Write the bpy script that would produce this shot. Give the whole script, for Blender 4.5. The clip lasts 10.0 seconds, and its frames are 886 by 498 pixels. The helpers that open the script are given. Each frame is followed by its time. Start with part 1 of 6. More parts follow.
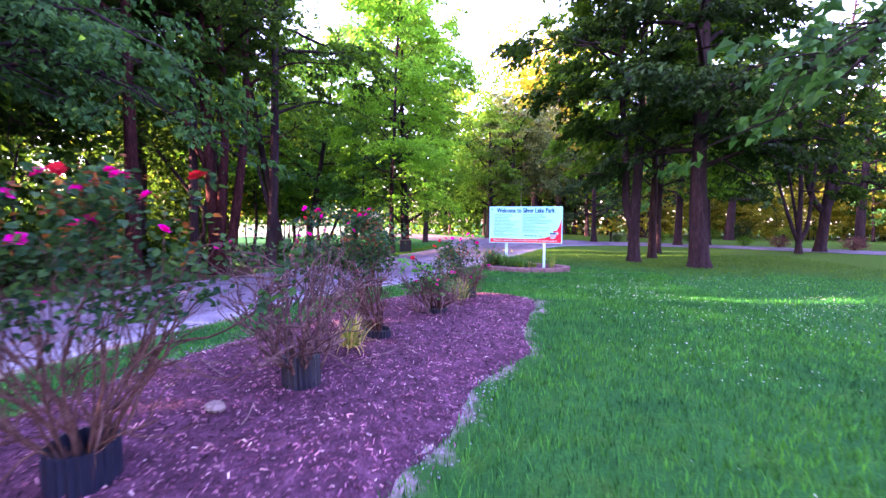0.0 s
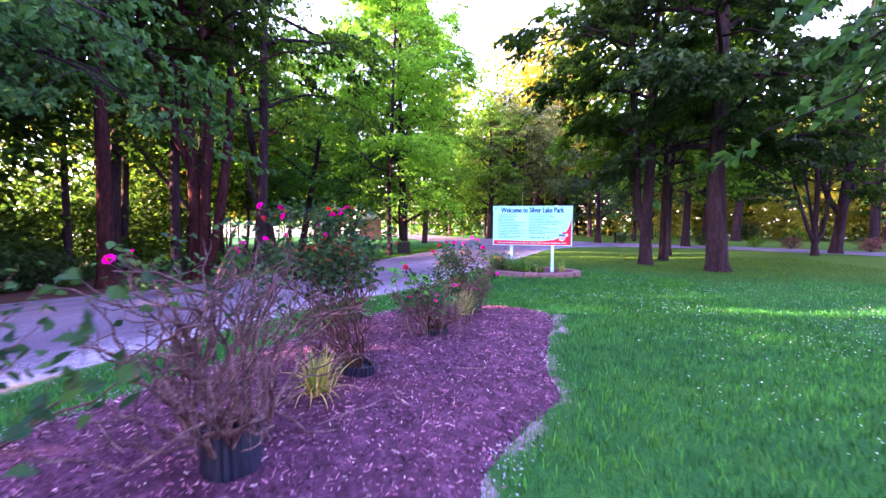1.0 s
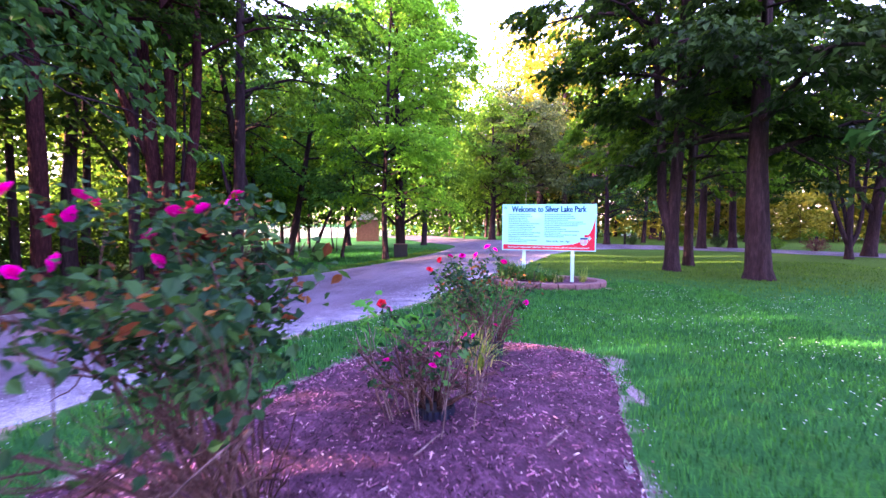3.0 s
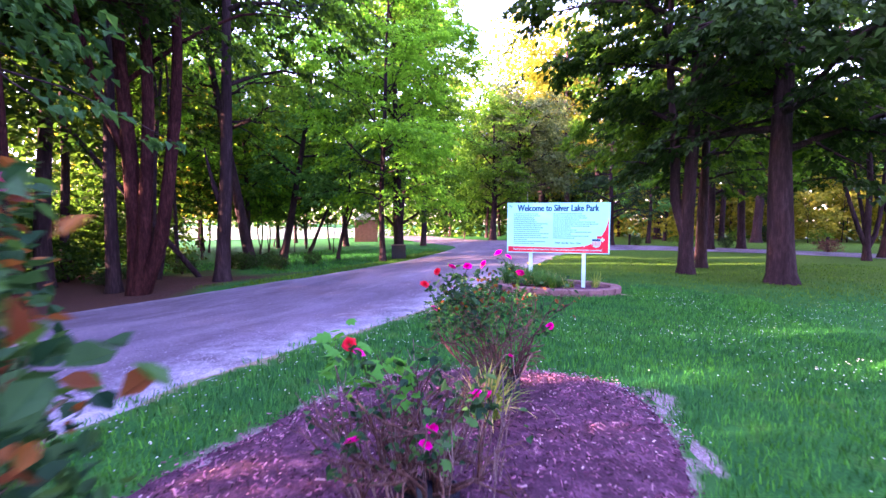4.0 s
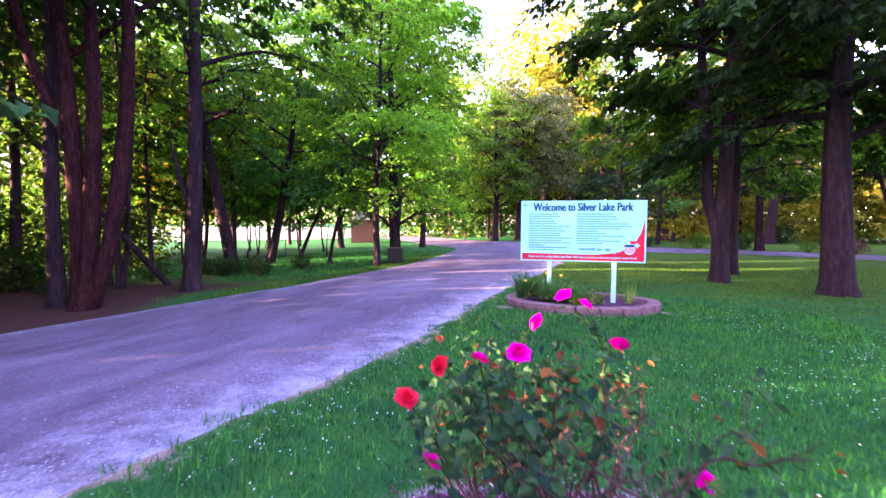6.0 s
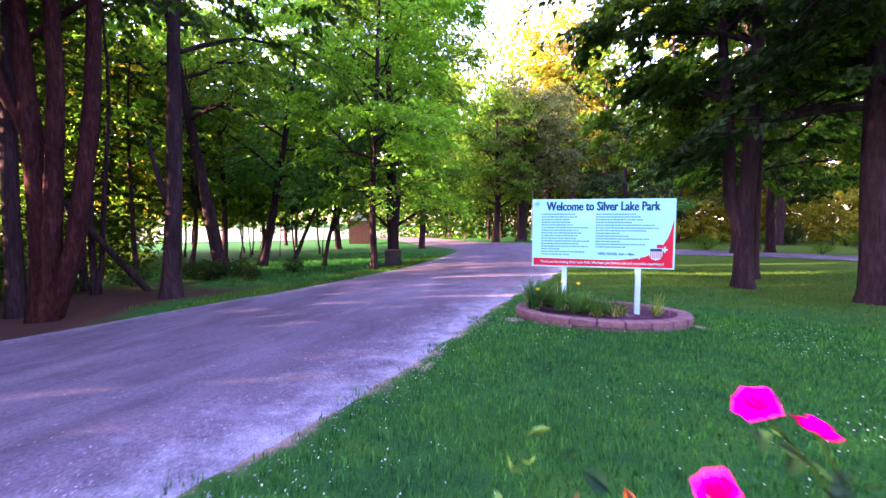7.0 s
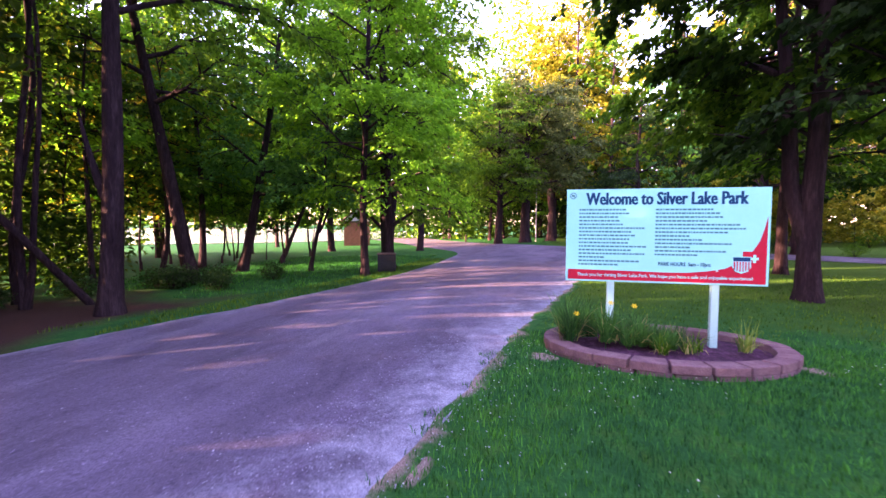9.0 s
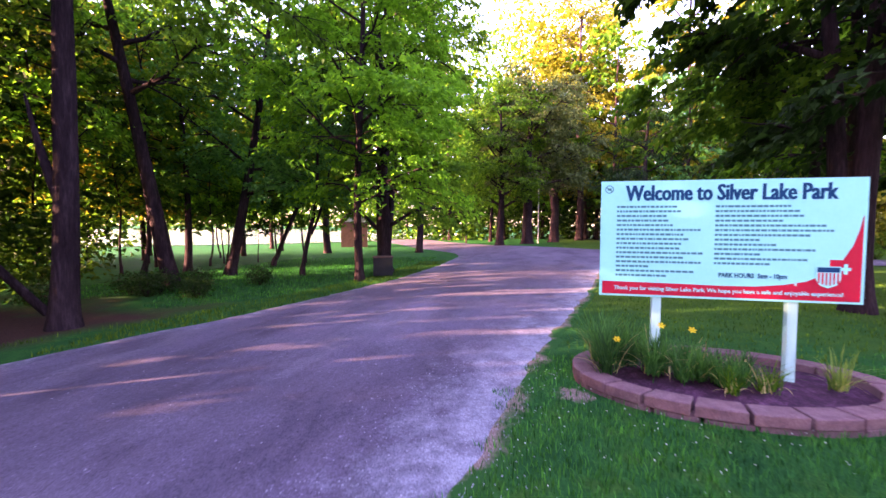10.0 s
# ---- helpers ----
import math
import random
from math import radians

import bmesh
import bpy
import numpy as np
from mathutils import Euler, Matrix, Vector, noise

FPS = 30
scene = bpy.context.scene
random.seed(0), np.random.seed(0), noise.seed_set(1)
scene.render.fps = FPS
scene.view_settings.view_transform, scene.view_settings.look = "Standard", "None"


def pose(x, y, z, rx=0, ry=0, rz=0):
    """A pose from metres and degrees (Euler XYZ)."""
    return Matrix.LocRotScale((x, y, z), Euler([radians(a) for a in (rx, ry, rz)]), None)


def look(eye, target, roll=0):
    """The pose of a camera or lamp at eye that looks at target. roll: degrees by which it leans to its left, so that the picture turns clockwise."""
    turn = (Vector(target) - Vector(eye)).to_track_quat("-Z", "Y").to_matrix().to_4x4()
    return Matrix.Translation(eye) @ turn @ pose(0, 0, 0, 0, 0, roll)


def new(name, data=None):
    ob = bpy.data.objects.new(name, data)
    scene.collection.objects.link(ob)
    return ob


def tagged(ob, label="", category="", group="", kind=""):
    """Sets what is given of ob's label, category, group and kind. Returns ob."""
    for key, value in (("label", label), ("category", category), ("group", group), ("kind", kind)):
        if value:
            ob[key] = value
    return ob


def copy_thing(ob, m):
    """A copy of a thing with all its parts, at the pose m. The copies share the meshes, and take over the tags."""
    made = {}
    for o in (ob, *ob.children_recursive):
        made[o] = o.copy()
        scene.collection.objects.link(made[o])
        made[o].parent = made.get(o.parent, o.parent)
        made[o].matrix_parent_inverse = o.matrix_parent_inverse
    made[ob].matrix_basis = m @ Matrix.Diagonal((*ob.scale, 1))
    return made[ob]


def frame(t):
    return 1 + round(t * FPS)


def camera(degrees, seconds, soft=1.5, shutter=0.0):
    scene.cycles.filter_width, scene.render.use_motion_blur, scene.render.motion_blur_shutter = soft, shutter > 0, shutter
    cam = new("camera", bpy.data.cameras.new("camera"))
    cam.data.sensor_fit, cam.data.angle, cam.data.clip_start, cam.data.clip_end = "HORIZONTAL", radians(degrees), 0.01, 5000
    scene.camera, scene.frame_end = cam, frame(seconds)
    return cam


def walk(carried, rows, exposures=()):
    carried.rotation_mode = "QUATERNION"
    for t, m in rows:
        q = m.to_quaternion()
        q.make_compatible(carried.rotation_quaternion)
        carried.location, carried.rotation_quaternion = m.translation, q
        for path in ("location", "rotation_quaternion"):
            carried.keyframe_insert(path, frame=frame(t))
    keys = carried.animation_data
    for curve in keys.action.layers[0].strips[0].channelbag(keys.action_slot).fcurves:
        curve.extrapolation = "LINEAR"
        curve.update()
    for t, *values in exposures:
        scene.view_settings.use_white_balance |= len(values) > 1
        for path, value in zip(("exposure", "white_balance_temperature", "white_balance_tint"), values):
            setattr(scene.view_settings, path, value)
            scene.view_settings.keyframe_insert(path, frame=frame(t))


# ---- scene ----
cam = camera(90.2, 10.0, shutter=0.5)
METRES, EYE, TILT, LEAN, TURN = 10.46, 1.33, 1.0, 4.2, 13.65
X0, Y0 = 0.898, -15.233
ROWS = [
    (0.0, 0.0, 0.0, 0.0, 0.35, -4.41, -4.57),
    (0.5, -0.0003, 0.0551, -0.0006, 0.33, -4.38, -4.57),
    (1.0, -0.0008, 0.1088, -0.0008, 0.33, -4.36, -4.56),
    (1.5, -0.0027, 0.1606, -0.0007, 0.31, -4.35, -4.58),
    (2.0, -0.0036, 0.2103, -0.0011, 0.31, -4.34, -4.57),
    (2.5, -0.0038, 0.2589, -0.0014, 0.32, -4.32, -4.54),
    (4.0, -0.0036, 0.3975, -0.0036, 0.33, -4.28, -4.49),
    (4.5, -0.0038, 0.4404, -0.0033, 0.33, -4.28, -4.47),
    (5.0, -0.0043, 0.483, -0.003, 0.32, -4.29, -4.47),
    (5.5, -0.0056, 0.5275, -0.0027, 0.3, -4.3, -4.48),
    (7.0, -0.0119, 0.6728, -0.0031, 0.21, -4.21, -4.48),
    (7.5, -0.0134, 0.7226, -0.0044, 0.19, -4.19, -4.45),
    (8.0, -0.0145, 0.7744, -0.0057, 0.17, -4.17, -4.45),
    (8.5, -0.0141, 0.8281, -0.0076, 0.15, -4.13, -4.45),
    (9.0, -0.0151, 0.8829, -0.0089, 0.13, -4.1, -4.44),
    (9.5, -0.0169, 0.9397, -0.01, 0.08, -4.04, -4.43),
    (10.0, -0.019, 0.9995, -0.0111, 0.05, -3.98, -4.43),
]
walk(cam, [(t, pose(X0, Y0, EYE, TILT, LEAN, TURN) @ pose(METRES * x, METRES * y, METRES * z, 90 + pitch, roll, yaw)) for t, x, y, z, yaw, pitch, roll in ROWS],
     exposures=[(0.0, 4.75, 6200, 76), (5.0, 4.75, 6200, 75), (8.0, 4.3, 6700, 73), (10.0, 4.2, 6900, 72)])

# ---- light ----
world = bpy.data.worlds.new("sky")
scene.world = world
world.use_nodes = True
SUN_UP, SUN_AZ = 11.0, 245.0            # degrees above the horizon; clockwise from +y
wn = world.node_tree.nodes
sky = wn.new("ShaderNodeTexSky")
sky.sky_type, sky.sun_disc = "NISHITA", False
sky.sun_elevation, sky.sun_rotation = radians(SUN_UP), radians(SUN_AZ)
sky.air_density, sky.dust_density, sky.ozone_density = 1.0, 1.5, 1.0
wn["Background"].inputs[1].default_value = 0.15
world.node_tree.links.new(sky.outputs[0], wn["Background"].inputs[0])
sun = new("sun", bpy.data.lights.new("sun", "SUN"))
sun.data.energy, sun.data.angle, sun.data.color = 4.0, radians(0.6), (1.0, 0.78, 0.38)
sa, se = radians(SUN_AZ), radians(SUN_UP)
sun.matrix_basis = look((0, 0, 40), Vector((0, 0, 40)) - Vector((math.sin(sa) * math.cos(se), math.cos(sa) * math.cos(se), math.sin(se))))


# ---- materials ----
def make_mat(name):
    m = bpy.data.materials.new(name)
    m.use_nodes = True
    nt = m.node_tree
    return m, nt, nt.nodes, nt.links, nt.nodes["Principled BSDF"]


def ramp_node(nt, fac, stops):
    r = nt.nodes.new("ShaderNodeValToRGB")
    els = r.color_ramp.elements
    while len(els) < len(stops):
        els.new(0.5)
    for e, (p, c) in zip(els, stops):
        e.position, e.color = p, (*c, 1)
    nt.links.new(fac, r.inputs[0])
    return r.outputs[0]


def noise_node(nt, scale, detail=4.0, rough=0.6, vec=None, stretch=None):
    n = nt.nodes.new("ShaderNodeTexNoise")
    n.inputs["Scale"].default_value, n.inputs["Detail"].default_value, n.inputs["Roughness"].default_value = scale, detail, rough
    if vec is None:
        vec = nt.nodes.new("ShaderNodeTexCoord").outputs["Object"]
    if stretch:
        mp = nt.nodes.new("ShaderNodeMapping")
        mp.inputs["Scale"].default_value = stretch
        nt.links.new(vec, mp.inputs[0])
        vec = mp.outputs[0]
    nt.links.new(vec, n.inputs["Vector"])
    return n.outputs["Fac"]


def mix_col(nt, fac, a, b, mode="MIX"):
    n = nt.nodes.new("ShaderNodeMix")
    n.data_type, n.blend_type = "RGBA", mode
    for sock, v in ((n.inputs[0], fac), (n.inputs[6], a), (n.inputs[7], b)):
        if isinstance(v, bpy.types.NodeSocket):
            nt.links.new(v, sock)
        elif isinstance(v, (int, float)):
            sock.default_value = v
        else:
            sock.default_value = (*v, 1)
    return n.outputs[2]


def add_bump(nt, bsdf, height, strength, dist):
    b = nt.nodes.new("ShaderNodeBump")
    b.inputs["Strength"].default_value, b.inputs["Distance"].default_value = strength, dist
    nt.links.new(height, b.inputs["Height"])
    nt.links.new(b.outputs[0], bsdf.inputs["Normal"])


def rough_mat(name, stops, scale, rough=0.8, bump=0.4, dist=0.01, fine=None, stretch=None, spec=0.3, metal=0.0):
    """Two scales of noise through one colour ramp, with relief."""
    m, nt, ns, ln, p = make_mat(name)
    a = noise_node(nt, scale, 5, 0.65, stretch=stretch)
    b = noise_node(nt, fine or scale * 9, 4, 0.7, stretch=stretch)
    mx = ns.new("ShaderNodeMath")
    mx.operation = "MULTIPLY_ADD"
    mx.inputs[1].default_value, mx.inputs[2].default_value = 0.5, 0.0
    ln.new(b, mx.inputs[0])
    ad = ns.new("ShaderNodeMath")
    ad.operation = "MULTIPLY_ADD"
    ad.inputs[1].default_value = 0.5
    ln.new(a, ad.inputs[0])
    ln.new(mx.outputs[0], ad.inputs[2])
    ln.new(ramp_node(nt, ad.outputs[0], stops), p.inputs["Base Color"])
    p.inputs["Roughness"].default_value = rough
    p.inputs["Specular IOR Level"].default_value = spec
    p.inputs["Metallic"].default_value = metal
    add_bump(nt, p, ad.outputs[0], bump, dist)
    return m


def leaf_mat(name, dark, light, through_share=0.4, gloss=0.55, hue_shift=None, patch=0.0, spec=0.1):
    m, nt, ns, ln, p = make_mat(name)
    g = ns.new("ShaderNodeNewGeometry")
    col = ramp_node(nt, g.outputs["Random Per Island"], [(0.0, dark), (0.7, tuple((a + b) / 2 for a, b in zip(dark, light))), (1.0, light)])
    if hue_shift:
        oi = ns.new("ShaderNodeObjectInfo")
        col = mix_col(nt, oi.outputs["Random"], col, hue_shift, "MULTIPLY")
    if patch:
        pos = g.outputs["Position"]
        col = mix_col(nt, 1.0, col, ramp_node(nt, noise_node(nt, patch, 4, 0.6, pos), [(0.33, (0.5, 0.72, 1.15)), (0.5, (1.0, 1.0, 1.0)), (0.68, (1.55, 1.15, 0.75))]), "MULTIPLY")
        col = mix_col(nt, 1.0, col, ramp_node(nt, noise_node(nt, patch * 7, 3, 0.6, pos), [(0.35, (0.6, 0.65, 0.7)), (0.6, (1.15, 1.1, 1.0))]), "MULTIPLY")
    ln.new(col, p.inputs["Base Color"])
    p.inputs["Roughness"].default_value = gloss
    p.inputs["Specular IOR Level"].default_value = spec
    tr = ns.new("ShaderNodeBsdfTranslucent")
    ln.new(mix_col(nt, 1.0, col, (1.5, 1.35, 0.5), "MULTIPLY"), tr.inputs[0])
    mx = ns.new("ShaderNodeMixShader")
    mx.inputs[0].default_value = through_share
    ln.new(p.outputs[0], mx.inputs[1])
    ln.new(tr.outputs[0], mx.inputs[2])
    ln.new(mx.outputs[0], ns["Material Output"].inputs[0])
    return m


def island_mat(name, stops, rough=0.85, bump=0.3, scale=40.0, spec=0.25):
    m, nt, ns, ln, p = make_mat(name)
    g = ns.new("ShaderNodeNewGeometry")
    col = ramp_node(nt, g.outputs["Random Per Island"], stops)
    n = noise_node(nt, scale, 4)
    col = mix_col(nt, 0.5, col, ramp_node(nt, n, [(0.3, (0.45, 0.45, 0.45)), (0.7, (1, 1, 1))]), "MULTIPLY")
    worn = ramp_node(nt, noise_node(nt, 3.5, 4, 0.65), [(0.36, (0.4, 0.38, 0.42)), (0.5, (0.95, 0.95, 0.95)), (0.64, (1.45, 1.4, 1.3))])
    ln.new(mix_col(nt, 1.0, col, worn, "MULTIPLY"), p.inputs["Base Color"])
    p.inputs["Roughness"].default_value = rough
    p.inputs["Specular IOR Level"].default_value = spec
    add_bump(nt, p, n, bump, 0.005)
    return m


def ground_material():
    """Lawn that turns to leaf litter under the wood left of the road."""
    m, nt, ns, ln, p = make_mat("lawn_soil")
    pos = ns.new("ShaderNodeNewGeometry").outputs["Position"]
    big = noise_node(nt, 0.35, 3, 0.6, pos)
    mid = noise_node(nt, 2.6, 4, 0.65, pos)
    fine = noise_node(nt, 45.0, 4, 0.75, pos)
    grass = ramp_node(nt, mid, [(0.3, (0.003, 0.1, 0.028)), (0.52, (0.009, 0.15, 0.03)), (0.72, (0.045, 0.17, 0.025))])
    grass = mix_col(nt, ramp_node(nt, fine, [(0.35, (0.25,) * 3), (0.65, (1,) * 3)]), (0.004, 0.04, 0.012), grass)
    litter = ramp_node(nt, fine, [(0.3, (0.022, 0.011, 0.011)), (0.55, (0.075, 0.036, 0.03)), (0.75, (0.15, 0.08, 0.064))])
    sep = ns.new("ShaderNodeSeparateXYZ")
    ln.new(pos, sep.inputs[0])

    def math_node(op, a, b):
        n = ns.new("ShaderNodeMath")
        n.operation, n.use_clamp = op, False
        for s, v in zip(n.inputs, (a, b)):
            if isinstance(v, bpy.types.NodeSocket):
                ln.new(v, s)
            else:
                s.default_value = v
        return n.outputs[0]
    # olive grass under the trees north of the sign, their shade in its colour
    north = ns.new("ShaderNodeClamp")
    ln.new(math_node("ADD", math_node("MULTIPLY", sep.outputs[1], 0.22), math_node("ADD", math_node("MULTIPLY", big, 2.0), -1.2)), north.inputs[0])
    east = ns.new("ShaderNodeClamp")
    ln.new(math_node("ADD", math_node("MULTIPLY", sep.outputs[0], 0.5), 1.2), east.inputs[0])
    grass = mix_col(nt, math_node("MULTIPLY", math_node("MULTIPLY", north.outputs[0], east.outputs[0]), 0.85), grass, mix_col(nt, ramp_node(nt, fine, [(0.35, (0,) * 3), (0.65, (1,) * 3)]), (0.018, 0.058, 0.008), (0.07, 0.145, 0.016)))
    # litter west of the drive, giving way to grass towards the lake
    edge = math_node("ADD", math_node("MULTIPLY", sep.outputs[0], -0.8), -7.7)
    south = math_node("ADD", math_node("MULTIPLY", sep.outputs[1], -0.3), 1.4)
    edge = math_node("ADD", edge, math_node("MINIMUM", math_node("MAXIMUM", math_node("MULTIPLY", sep.outputs[1], -0.35), 0.0), 1.4))
    both = math_node("MINIMUM", edge, south)
    both = math_node("ADD", both, math_node("MULTIPLY", math_node("SUBTRACT", big, 0.5), 2.4))
    share = ns.new("ShaderNodeClamp")
    ln.new(both, share.inputs[0])
    ln.new(mix_col(nt, share.outputs[0], grass, litter), p.inputs["Base Color"])
    p.inputs["Roughness"].default_value = 0.95
    p.inputs["Specular IOR Level"].default_value = 0.04
    add_bump(nt, p, fine, 0.7, 0.03)
    return m


def asphalt_material():
    """Worn asphalt that breaks up into pale gravel towards its east edge (the "edge" attribute is the distance from it)."""
    m, nt, ns, ln, p = make_mat("worn_asphalt")
    pos = ns.new("ShaderNodeNewGeometry").outputs["Position"]
    big = noise_node(nt, 0.5, 4, 0.6, pos, (1.0, 0.25, 1.0))
    mid = noise_node(nt, 3.0, 4, 0.7, pos)
    fine = noise_node(nt, 70.0, 3, 0.8, pos)
    col = ramp_node(nt, big, [(0.3, (0.075, 0.056, 0.09)), (0.5, (0.11, 0.085, 0.128)), (0.7, (0.158, 0.128, 0.178))])
    pale = ramp_node(nt, fine, [(0.3, (0.14, 0.13, 0.18)), (0.5, (0.33, 0.32, 0.41)), (0.7, (0.55, 0.54, 0.63))])
    at = ns.new("ShaderNodeAttribute")
    at.attribute_name = "edge"
    ma = ns.new("ShaderNodeMath")
    ma.operation = "MULTIPLY_ADD"
    ma.inputs[1].default_value, ma.inputs[2].default_value = -0.5, 0.06
    ln.new(at.outputs["Fac"], ma.inputs[0])
    sub = ns.new("ShaderNodeMath")
    sub.operation = "MULTIPLY_ADD"
    sub.inputs[1].default_value = 1.35
    ln.new(mid, sub.inputs[0])
    ln.new(ma.outputs[0], sub.inputs[2])
    share = ramp_node(nt, sub.outputs[0], [(0.22, (0, 0, 0)), (0.52, (0.28, 0.28, 0.28)), (0.85, (0.9, 0.9, 0.9))])
    col = mix_col(nt, 0.85, col, ramp_node(nt, fine, [(0.3, (0.4,) * 3), (0.5, (1,) * 3), (0.7, (1.9,) * 3)]), "MULTIPLY")
    stain = noise_node(nt, 1.1, 6, 0.7, pos, (1.0, 0.4, 1.0))
    col = mix_col(nt, 1.0, col, ramp_node(nt, stain, [(0.36, (0.66, 0.62, 0.66)), (0.5, (1, 1, 1)), (0.66, (1.25, 1.22, 1.25))]), "MULTIPLY")
    grit = noise_node(nt, 24.0, 2, 0.5, pos)
    col = mix_col(nt, 1.0, col, ramp_node(nt, grit, [(0.3, (0.7,) * 3), (0.45, (1,) * 3), (0.68, (1.05,) * 3), (0.74, (2.0,) * 3)]), "MULTIPLY")
    ln.new(mix_col(nt, share, col, pale), p.inputs["Base Color"])
    p.inputs["Roughness"].default_value = 0.85
    p.inputs["Specular IOR Level"].default_value = 0.25
    add_bump(nt, p, fine, 0.6, 0.012)
    return m


def crumbled_soil(name, stops):
    """Gritty bare soil that gives way to the lawn's green towards its outer side (the "edge" attribute)."""
    m, nt, ns, ln, p = make_mat(name)
    pos = ns.new("ShaderNodeNewGeometry").outputs["Position"]
    mid, fine = noise_node(nt, 2.2, 6, 0.75, pos), noise_node(nt, 75.0, 3, 0.8, pos)
    at = ns.new("ShaderNodeAttribute")
    at.attribute_name = "edge"
    ma = ns.new("ShaderNodeMath")
    ma.operation = "MULTIPLY_ADD"
    ma.inputs[1].default_value = 1.6
    ln.new(at.outputs["Fac"], ma.inputs[0])
    ln.new(mid, ma.inputs[2])
    share = ramp_node(nt, ma.outputs[0], [(0.68, (0, 0, 0)), (0.9, (1, 1, 1))])
    ln.new(mix_col(nt, share, (0.014, 0.12, 0.028), ramp_node(nt, fine, stops)), p.inputs["Base Color"])
    p.inputs["Roughness"].default_value = 0.95
    p.inputs["Specular IOR Level"].default_value = 0.05
    add_bump(nt, p, fine, 1.0, 0.02)
    return m


M_RIM = crumbled_soil("pale_bed_soil", [(0.3, (0.12, 0.065, 0.08)), (0.5, (0.28, 0.19, 0.22)), (0.68, (0.55, 0.44, 0.5))])
M_SOIL = crumbled_soil("reddish_bare_soil", [(0.3, (0.13, 0.075, 0.065)), (0.5, (0.31, 0.2, 0.175)), (0.7, (0.54, 0.41, 0.37))])
M_GROUND = ground_material()
M_ROAD = asphalt_material()
M_GRAVEL = rough_mat("pale_gravel", [(0.3, (0.2, 0.18, 0.24)), (0.5, (0.36, 0.34, 0.42)), (0.68, (0.55, 0.53, 0.6))], 6, 0.9, 0.8, 0.02, fine=70)
M_DIRT = rough_mat("dry_soil", [(0.3, (0.1, 0.07, 0.075)), (0.5, (0.21, 0.15, 0.155)), (0.7, (0.38, 0.3, 0.31))], 7, 0.95, 1.0, 0.03, fine=45)
M_MULCH = rough_mat("dyed_mulch_soil", [(0.3, (0.009, 0.002, 0.006)), (0.5, (0.07, 0.019, 0.046)), (0.7, (0.23, 0.084, 0.16))], 9, 0.95, 1.0, 0.03, fine=55)
M_CHIP = island_mat("bark_chip", [(0.0, (0.012, 0.003, 0.007)), (0.5, (0.125, 0.033, 0.077)), (0.86, (0.4, 0.15, 0.255)), (0.97, (0.5, 0.26, 0.32)), (1.0, (0.72, 0.52, 0.55))])
M_BARK = rough_mat("furrowed_bark", [(0.3, (0.009, 0.005, 0.0065)), (0.5, (0.028, 0.0165, 0.0205)), (0.7, (0.066, 0.042, 0.049))], 5, 0.95, 1.0, 0.06, fine=22, stretch=(1.0, 1.0, 0.16), spec=0.06)
M_BARK_RED = rough_mat("reddish_pine_bark", [(0.3, (0.009, 0.003, 0.004)), (0.5, (0.03, 0.009, 0.01)), (0.7, (0.072, 0.024, 0.022))], 6, 0.95, 1.0, 0.06, fine=24, stretch=(1.0, 1.0, 0.22), spec=0.06)
M_LEAF = leaf_mat("maple_leaf", (0.024, 0.1, 0.012), (0.13, 0.3, 0.028), 0.6, hue_shift=(0.75, 0.9, 0.9))
# leaf green darkened for crowns in shade; the shade is in the colour
M_LEAF_SHADE = leaf_mat("shade_dark_leaf", (0.007, 0.034, 0.008), (0.045, 0.112, 0.016), 0.55, hue_shift=(0.8, 0.95, 0.9))
M_LEAF_TEAL = leaf_mat("teal_hanging_leaf", (0.009, 0.06, 0.02), (0.045, 0.17, 0.048), 0.45)
M_LEAF_BRIGHT = leaf_mat("fresh_leaf", (0.05, 0.24, 0.02), (0.19, 0.54, 0.045), 0.62)
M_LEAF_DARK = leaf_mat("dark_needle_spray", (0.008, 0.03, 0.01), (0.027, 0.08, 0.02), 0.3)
M_LEAF_COOL = leaf_mat("cool_leaf", (0.02, 0.13, 0.04), (0.09, 0.34, 0.09), 0.52)
# sunlight put into the leaf colour, for foliage the low sun catches
M_LEAF_SUNLIT = leaf_mat("sunlit_yellow_leaf", (0.11, 0.15, 0.014), (0.36, 0.34, 0.035), 0.5)
M_LEAF_PINE = leaf_mat("pale_pine_spray", (0.045, 0.085, 0.035), (0.15, 0.19, 0.07), 0.4)
M_ROSE_LEAF = leaf_mat("rose_leaf", (0.004, 0.036, 0.022), (0.04, 0.135, 0.042), 0.35, 0.5, spec=0.1)
M_GRASS = leaf_mat("grass_blade", (0.002, 0.075, 0.022), (0.03, 0.33, 0.05), 0.3, 0.75, patch=0.7, spec=0.06)
# olive blades: the verge's own tone, and tree shade put into the lawn's colour
M_GRASS_OLIVE = leaf_mat("shaded_olive_grass", (0.016, 0.085, 0.01), (0.09, 0.21, 0.024), 0.35, 0.7, patch=0.5, spec=0.06)
M_VINE = leaf_mat("vine_leaf", (0.012, 0.19, 0.03), (0.05, 0.4, 0.055), 0.5, 0.5, spec=0.08)
M_LILY = leaf_mat("strap_leaf", (0.05, 0.15, 0.03), (0.3, 0.42, 0.08), 0.3, 0.4)
M_STRAW = leaf_mat("dry_strap_leaf", (0.3, 0.22, 0.08), (0.6, 0.5, 0.22), 0.3, 0.6)
M_CANE = rough_mat("rose_cane", [(0.33, (0.012, 0.005, 0.006)), (0.5, (0.085, 0.033, 0.03)), (0.72, (0.24, 0.15, 0.165))], 14, 0.8, 0.5, 0.004)
